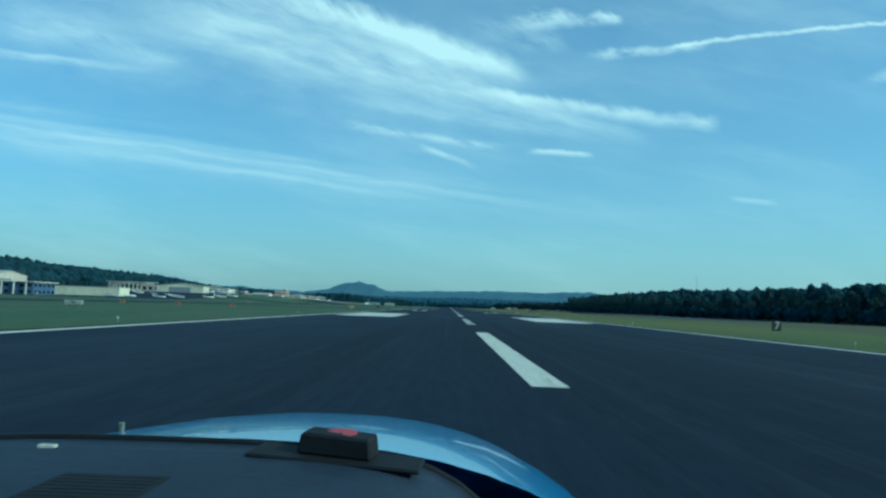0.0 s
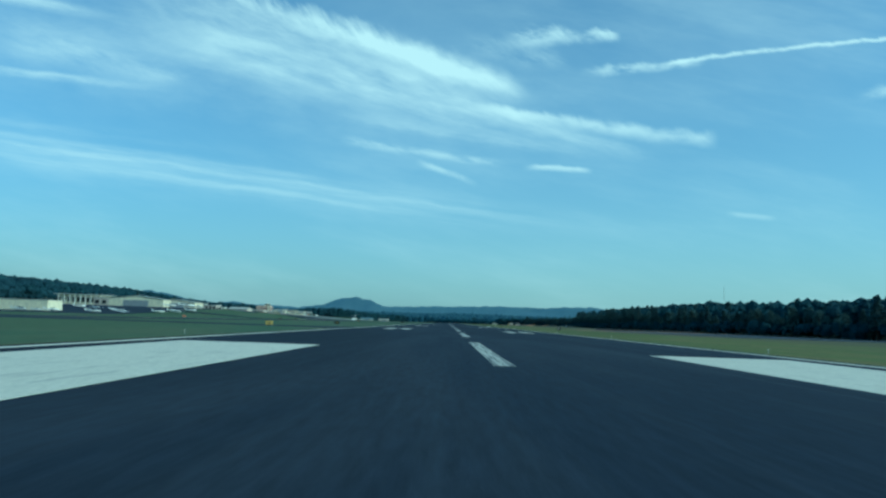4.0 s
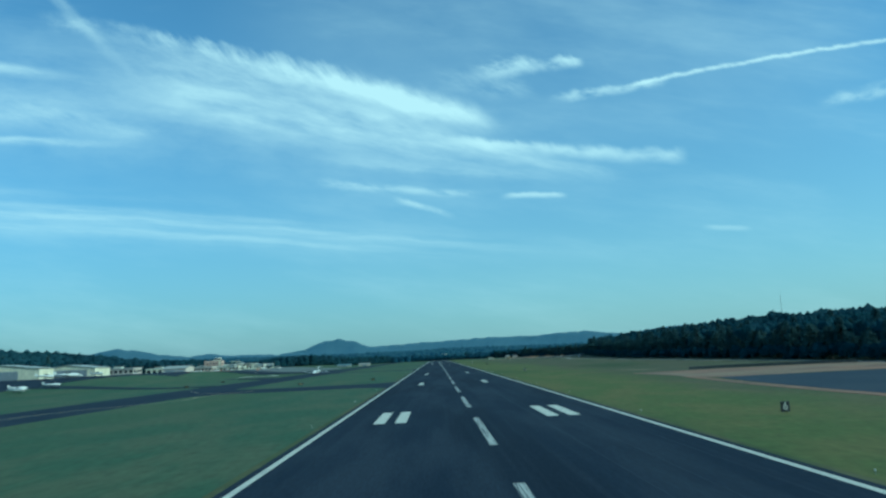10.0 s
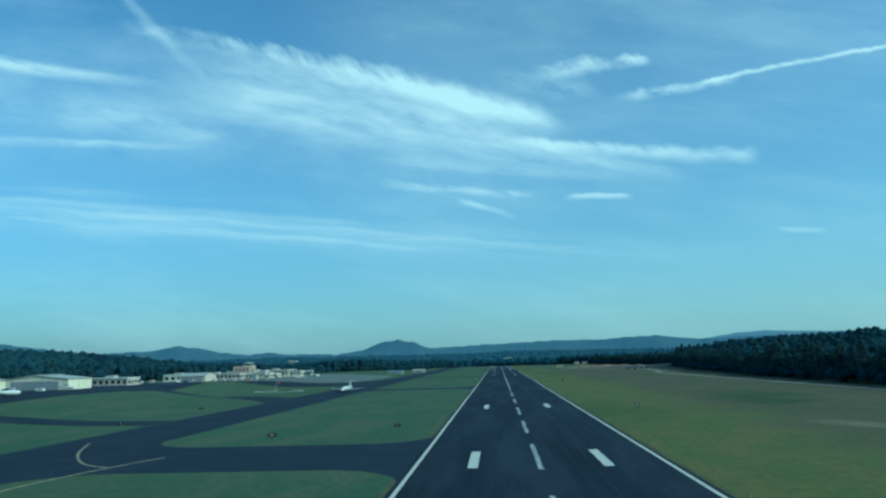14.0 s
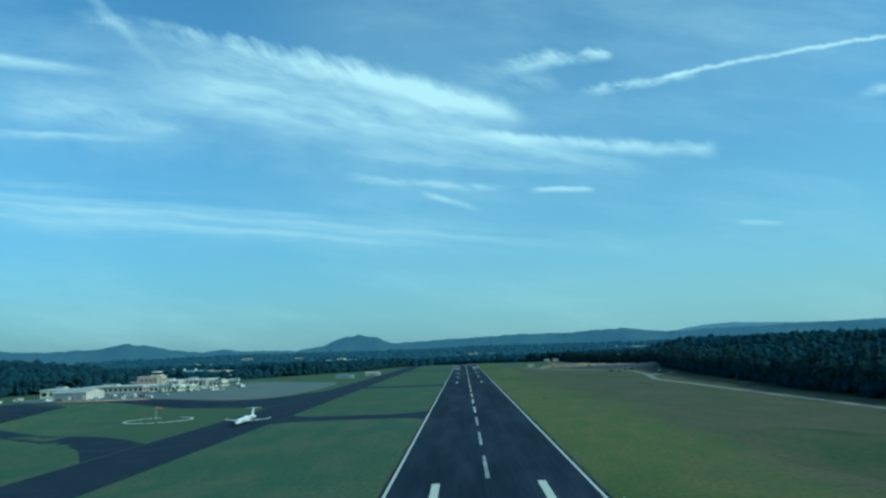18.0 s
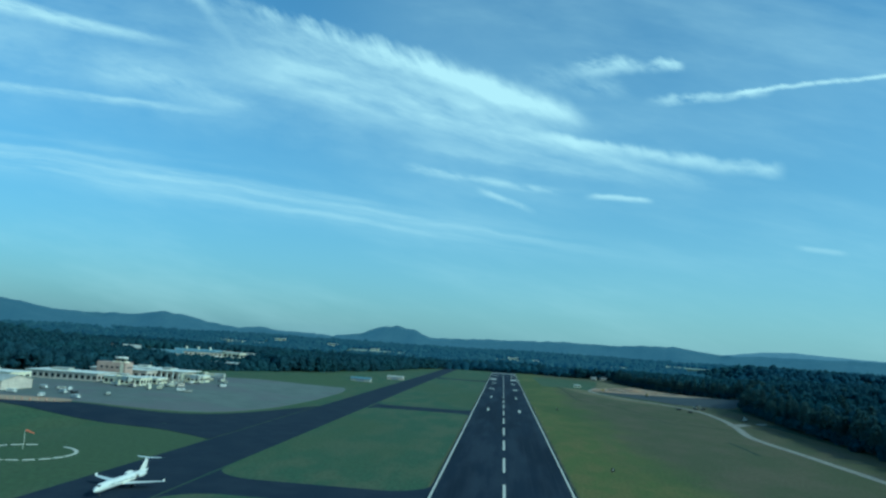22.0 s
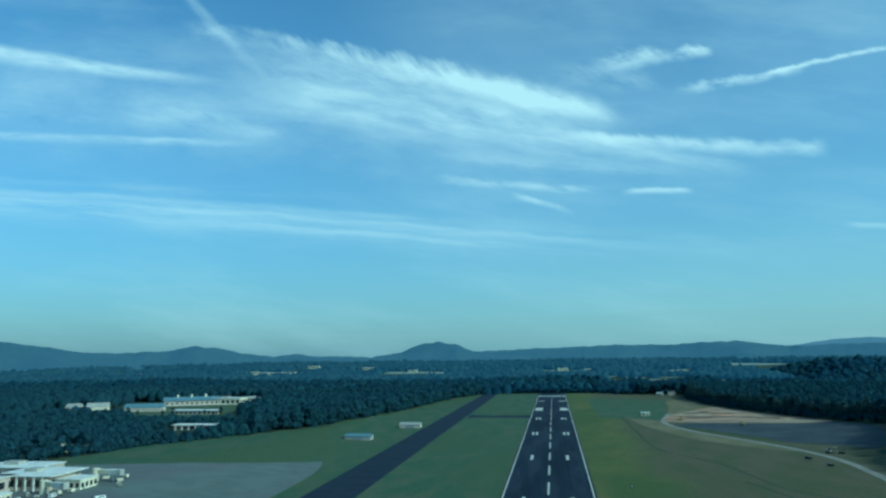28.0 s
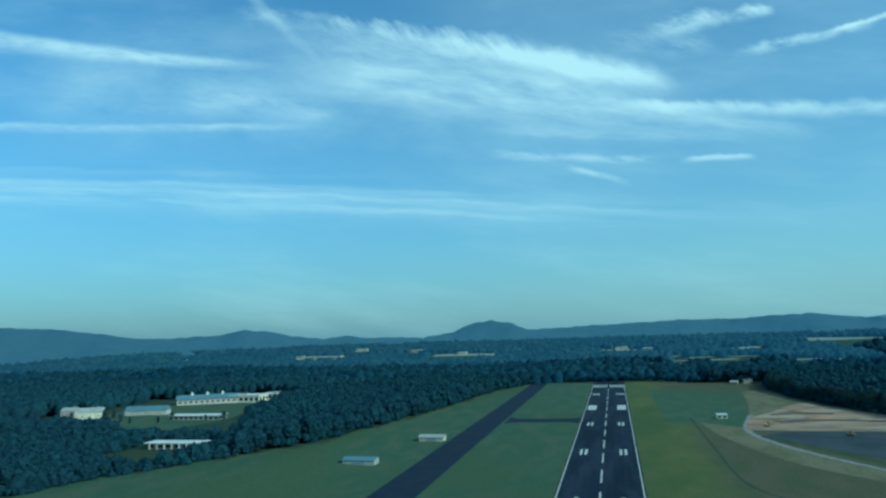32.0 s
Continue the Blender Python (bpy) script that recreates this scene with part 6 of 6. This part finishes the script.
def earth_mound(x, y, r, h, mat, label, seed):
    rng = np.random.RandomState(seed)
    bm = bmesh.new()
    n, rings = 18, 5
    top = bm.verts.new((0, 0, h))
    prev = None
    for i in range(1, rings + 1):
        f = i / rings
        ring = [bm.verts.new((math.cos(k / n * 6.2832) * r * f * (0.85 + 0.3 * rng.rand()), math.sin(k / n * 6.2832) * r * 0.7 * f * (0.85 + 0.3 * rng.rand()), -0.3 if i == rings else h * (1 - f) ** 0.8 * (0.8 + 0.4 * rng.rand()))) for k in range(n)]
        for k in range(n):
            if prev is None:
                bm.faces.new((top, ring[k], ring[(k + 1) % n]))
            else:
                bm.faces.new((prev[k], ring[k], ring[(k + 1) % n], prev[(k + 1) % n]))
        prev = ring
    ob = part("earth_mound", bm, mat, smooth=True)
    ob.location = (x, y, float(height(x, y)))
    ob.rotation_euler = (0, 0, rng.rand() * 3)
    tagged(ob, label, "mound")


for k, (x, y, r, h) in enumerate([(152, 1652, 12, 1.6), (186, 1664, 15, 2.2), (216, 1650, 13, 2.0), (236, 1612, 12, 1.6), (178, 1720, 12, 1.6), (200, 1742, 13, 1.8), (140, 1622, 9, 1.2)]):
    earth_mound(x, y, r, h, DIRT, "low mound of bare red-brown earth", 40 + k)
shed = flat_block("field_shed", 100, 109, 1662, 1670, 3.6, "small white shed beside the hay field", WHITE_METAL, WHITE_ROOF, 0.4, 2, 1, band=False)

# ---------------------------------------------------------------- the blue aeroplane on the runway
BLUE = material("glossy blue paint", (0.055, 0.24, 0.52), 0.18, second=(0.05, 0.22, 0.48), scale=1.2, space="Object", coat=0.6)
# black base tinted blue in place of the sky's reflection on it
DASH = material("black leatherette", (0.016, 0.022, 0.036), 0.7, second=(0.023, 0.030, 0.046), scale=3.0, fine=60.0, bump=0.0006, bump_scale=160.0, space="Object", spec=0.35)
RED_CARD = material("red instrument face", (0.42, 0.015, 0.02), 0.4, second=(0.34, 0.015, 0.02), scale=10.0, space="Object")
GRILLE = material("black plastic grille", (0.008, 0.008, 0.009), 0.75, second=(0.013, 0.013, 0.014), scale=20.0, space="Object", spec=0.25)
BRASS = material("dull brass", (0.55, 0.45, 0.28), 0.4, metal=1.0, second=(0.45, 0.36, 0.22), scale=12.0, space="Object")

EYE = Vector((PATH[0][1], PATH[0][2], PATH[0][3]))
GROUND_Z = 0.03 - EYE.z
MID = -0.31                     # the aeroplane's centre line, beside the eye

plane = empty("blue_aeroplane", Matrix.Translation(EYE), "blue low light aeroplane with a black glareshield on the runway", "aircraft")


def loft(sections, n, power, full=False):
    """A skin over arched sections: (y, top, half width, depth)."""
    bm = bmesh.new()
    rings = []
    for y, top, w, dep in sections:
        ring = []
        for k in range(n + 1):
            a = k / n * math.pi
            c, s = math.cos(a), math.sin(a)
            ex = 2 / power
            ring.append(bm.verts.new((MID - w * math.copysign(abs(c) ** ex, c), y, top - dep + dep * abs(s) ** ex)))
        rings.append(ring)
    for a, b in zip(rings, rings[1:]):
        for k in range(n):
            bm.faces.new((a[k], a[k + 1], b[k + 1], b[k]))
    return bm, rings


bm, rings = loft([(0.875, -0.160, 0.56, 0.40), (1.05, -0.172, 0.58, 0.42), (1.3, -0.198, 0.59, 0.44), (1.6, -0.235, 0.58, 0.46), (1.85, -0.275, 0.55, 0.46), (2.0, -0.315, 0.48, 0.42), (2.08, -0.40, 0.40, 0.34), (2.1, -0.50, 0.30, 0.24)], 28, 2.5)
bm.faces.new(rings[-1][::-1])
for v in bm.verts:
    v.co.x += 0.075
    v.co.z -= 0.004
part("cowling", bm, BLUE, plane, "glossy blue engine cowling", smooth=True)
bm, rings = loft([(0.10, -0.80, 0.52, 0.70), (0.875, -0.52, 0.50, 0.80), (1.6, -0.62, 0.52, 0.62), (2.05, -0.66, 0.36, 0.42)], 20, 2.5)
bmesh.ops.rotate(bm, matrix=Matrix.Rotation(math.pi, 3, "Y"), verts=bm.verts, cent=(MID, 0, -0.80))
part("belly", bm, BLUE, plane, smooth=True)

# glareshield: a gently arched black top with a rolled front lip
def drop(o):
    """Height of the glareshield at an offset from its middle."""
    return -0.168 - 0.06 * o * o - 25.0 * o ** 6


bm = bmesh.new()
nu, nv = 28, 8
grid = [[bm.verts.new((MID - 0.42 + 0.84 * i / nu, 0.42 + 0.445 * j / nv, drop(0.84 * i / nu - 0.42) - (0.02 if j == 0 else 0))) for i in range(nu + 1)] for j in range(nv + 1)]
low = [[bm.verts.new((v.co.x, v.co.y, v.co.z - 0.03)) for v in r] for r in grid]
for j in range(nv):
    for i in range(nu):
        bm.faces.new((grid[j][i], grid[j][i + 1], grid[j + 1][i + 1], grid[j + 1][i]))
        bm.faces.new((low[j][i], low[j + 1][i], low[j + 1][i + 1], low[j][i + 1]))
for a, b in ((grid[0], low[0]), (grid[-1], low[-1]), ([r[0] for r in grid], [r[0] for r in low]), ([r[-1] for r in grid], [r[-1] for r in low])):
    for k in range(len(a) - 1):
        bm.faces.new((a[k], a[k + 1], b[k + 1], b[k]))
part("glareshield", bm, DASH, plane, "black glareshield top", smooth=True)
bm = bmesh.new()
rings = []
for i in range(29):
    o = -0.42 + 0.03 * i
    rings.append([bm.verts.new((MID + o, 0.868 + 0.0042 * math.cos(k * 1.0472), drop(o) + 0.001 + 0.0042 * math.sin(k * 1.0472))) for k in range(6)])
for a, b in zip(rings, rings[1:]):
    for k in range(6):
        bm.faces.new((a[k], a[(k + 1) % 6], b[(k + 1) % 6], b[k]))
part("seal", bm, GRILLE, plane, "black rubber windscreen seal")

# puck on a pad: box with a red dial
pad = bmesh.new()
box(pad, -0.118, 0.825, -0.1715, 0.190, 0.070, 0.005, bevel=0.002, rot=Matrix.Rotation(radians(3), 3, "Y") @ Matrix.Rotation(radians(-4), 3, "Z"))
part("pad", pad, GRILLE, plane, "black mounting pad")
bm = bmesh.new()
vs = box(bm, -0.118, 0.832, -0.1575, 0.084, 0.046, 0.024, bevel=0.003, rot=Matrix.Rotation(radians(3), 3, "Y") @ Matrix.Rotation(radians(-6), 3, "Z"))
for v in bm.verts:
    if v.co.z > -0.156:
        v.co.x = -0.118 + (v.co.x + 0.118) * 0.93
puck = part("instrument_box", bm, GRILLE, plane, "black plastic box with a red dial on top")
part("dial", tb((-0.116, 0.832, -0.1462), (-0.1159, 0.832, -0.1450), 0.018, n=24), RED_CARD, puck)
part("needle", bx(-0.116, 0.832, -0.1448, 0.0015, 0.022, 0.0008), SIGN_BLACK, puck)

# demister grille, tags and fastener
vent = part("vent", bx(-0.304, 0.628, -0.1690, 0.100, 0.130, 0.004, bevel=0.001), GRILLE, plane, "black demister grille")
for k in range(11):
    part("slat", bx(-0.305, 0.568 + k * 0.0115, -0.1669, 0.092, 0.004, 0.0004), GRILLE, vent)
part("tag", bx(-0.435, 0.81, -0.1676, 0.018, 0.009, 0.003), PAINT, plane, "small pale tag")
part("tag", bx(0.02, 0.60, -0.2055, 0.022, 0.012, 0.002), BRASS, plane, "small brass tag")
part("fastener", tb((-0.460, 1.05, -0.205), (-0.460, 1.05, -0.181), 0.0025, 0.0045, n=10), BRASS, plane, "brass cowl fastener")

# cabin tub, undercarriage and propeller
bm = bmesh.new()
for s in (-1, 1):
    box(bm, MID + s * 0.50, -0.55, -0.62, 0.05, 1.9, 0.62, bevel=0.02)
part("cabin_side", bm, BLUE, plane)
part("cabin_floor", bx(MID, -0.55, -0.98, 0.96, 1.9, 0.06, bevel=0.02), DASH, plane)
part("instrument_panel", bx(MID, 0.44, -0.42, 0.94, 0.04, 0.42, bevel=0.01), DASH, plane)
for k in range(5):
    part("gauge", tb((MID - 0.32 + k * 0.16, 0.425, -0.40), (MID - 0.32 + k * 0.16, 0.415, -0.40), 0.05, n=16), SIGN_BLACK, plane)
bm = body_of_revolution([(-1.5, -0.66, 0.48), (-2.4, -0.56, 0.36), (-4.4, -0.42, 0.12)], 14)
for v in bm.verts:
    v.co.x += MID
part("tail_cone", bm, BLUE, plane, smooth=True)
part("fin", wing_panel((MID, -4.0, -0.4), (MID, -4.0, 0.7), 0.9, 0.5, 0.05, vertical=True, sweep=-0.3), BLUE, plane)
for s in (-1, 1):
    part("tailplane", wing_panel((MID, -4.1, -0.38), (MID + s * 1.4, -4.1, -0.38), 0.8, 0.55, 0.05), BLUE, plane)
    part("wing", wing_panel((MID + s * 0.5, 0.1, -0.95), (MID + s * 4.3, 0.1, -0.72), 1.35, 1.1, 0.11), BLUE, plane)
    wheel(plane, MID + s * 1.1, -0.15, GROUND_Z + 0.2, 0.2, 0.14)
    part("gear_leg", tb((MID + s * 1.1, -0.15, GROUND_Z + 0.2), (MID + s * 0.8, -0.1, -0.95), 0.04), STEEL, plane)
wheel(plane, MID, 1.5, GROUND_Z + 0.17, 0.17, 0.12)
part("nose_leg", tb((MID, 1.5, GROUND_Z + 0.17), (MID, 1.45, -0.9), 0.035), STEEL, plane)
part("spinner", tb((MID, 2.10, -0.58), (MID, 2.38, -0.58), 0.14, 0.03, n=16), STEEL, plane)
part("propeller", bx(MID, 2.16, -0.58, 1.0, 0.03, 0.11, bevel=0.01), TYRE, plane)
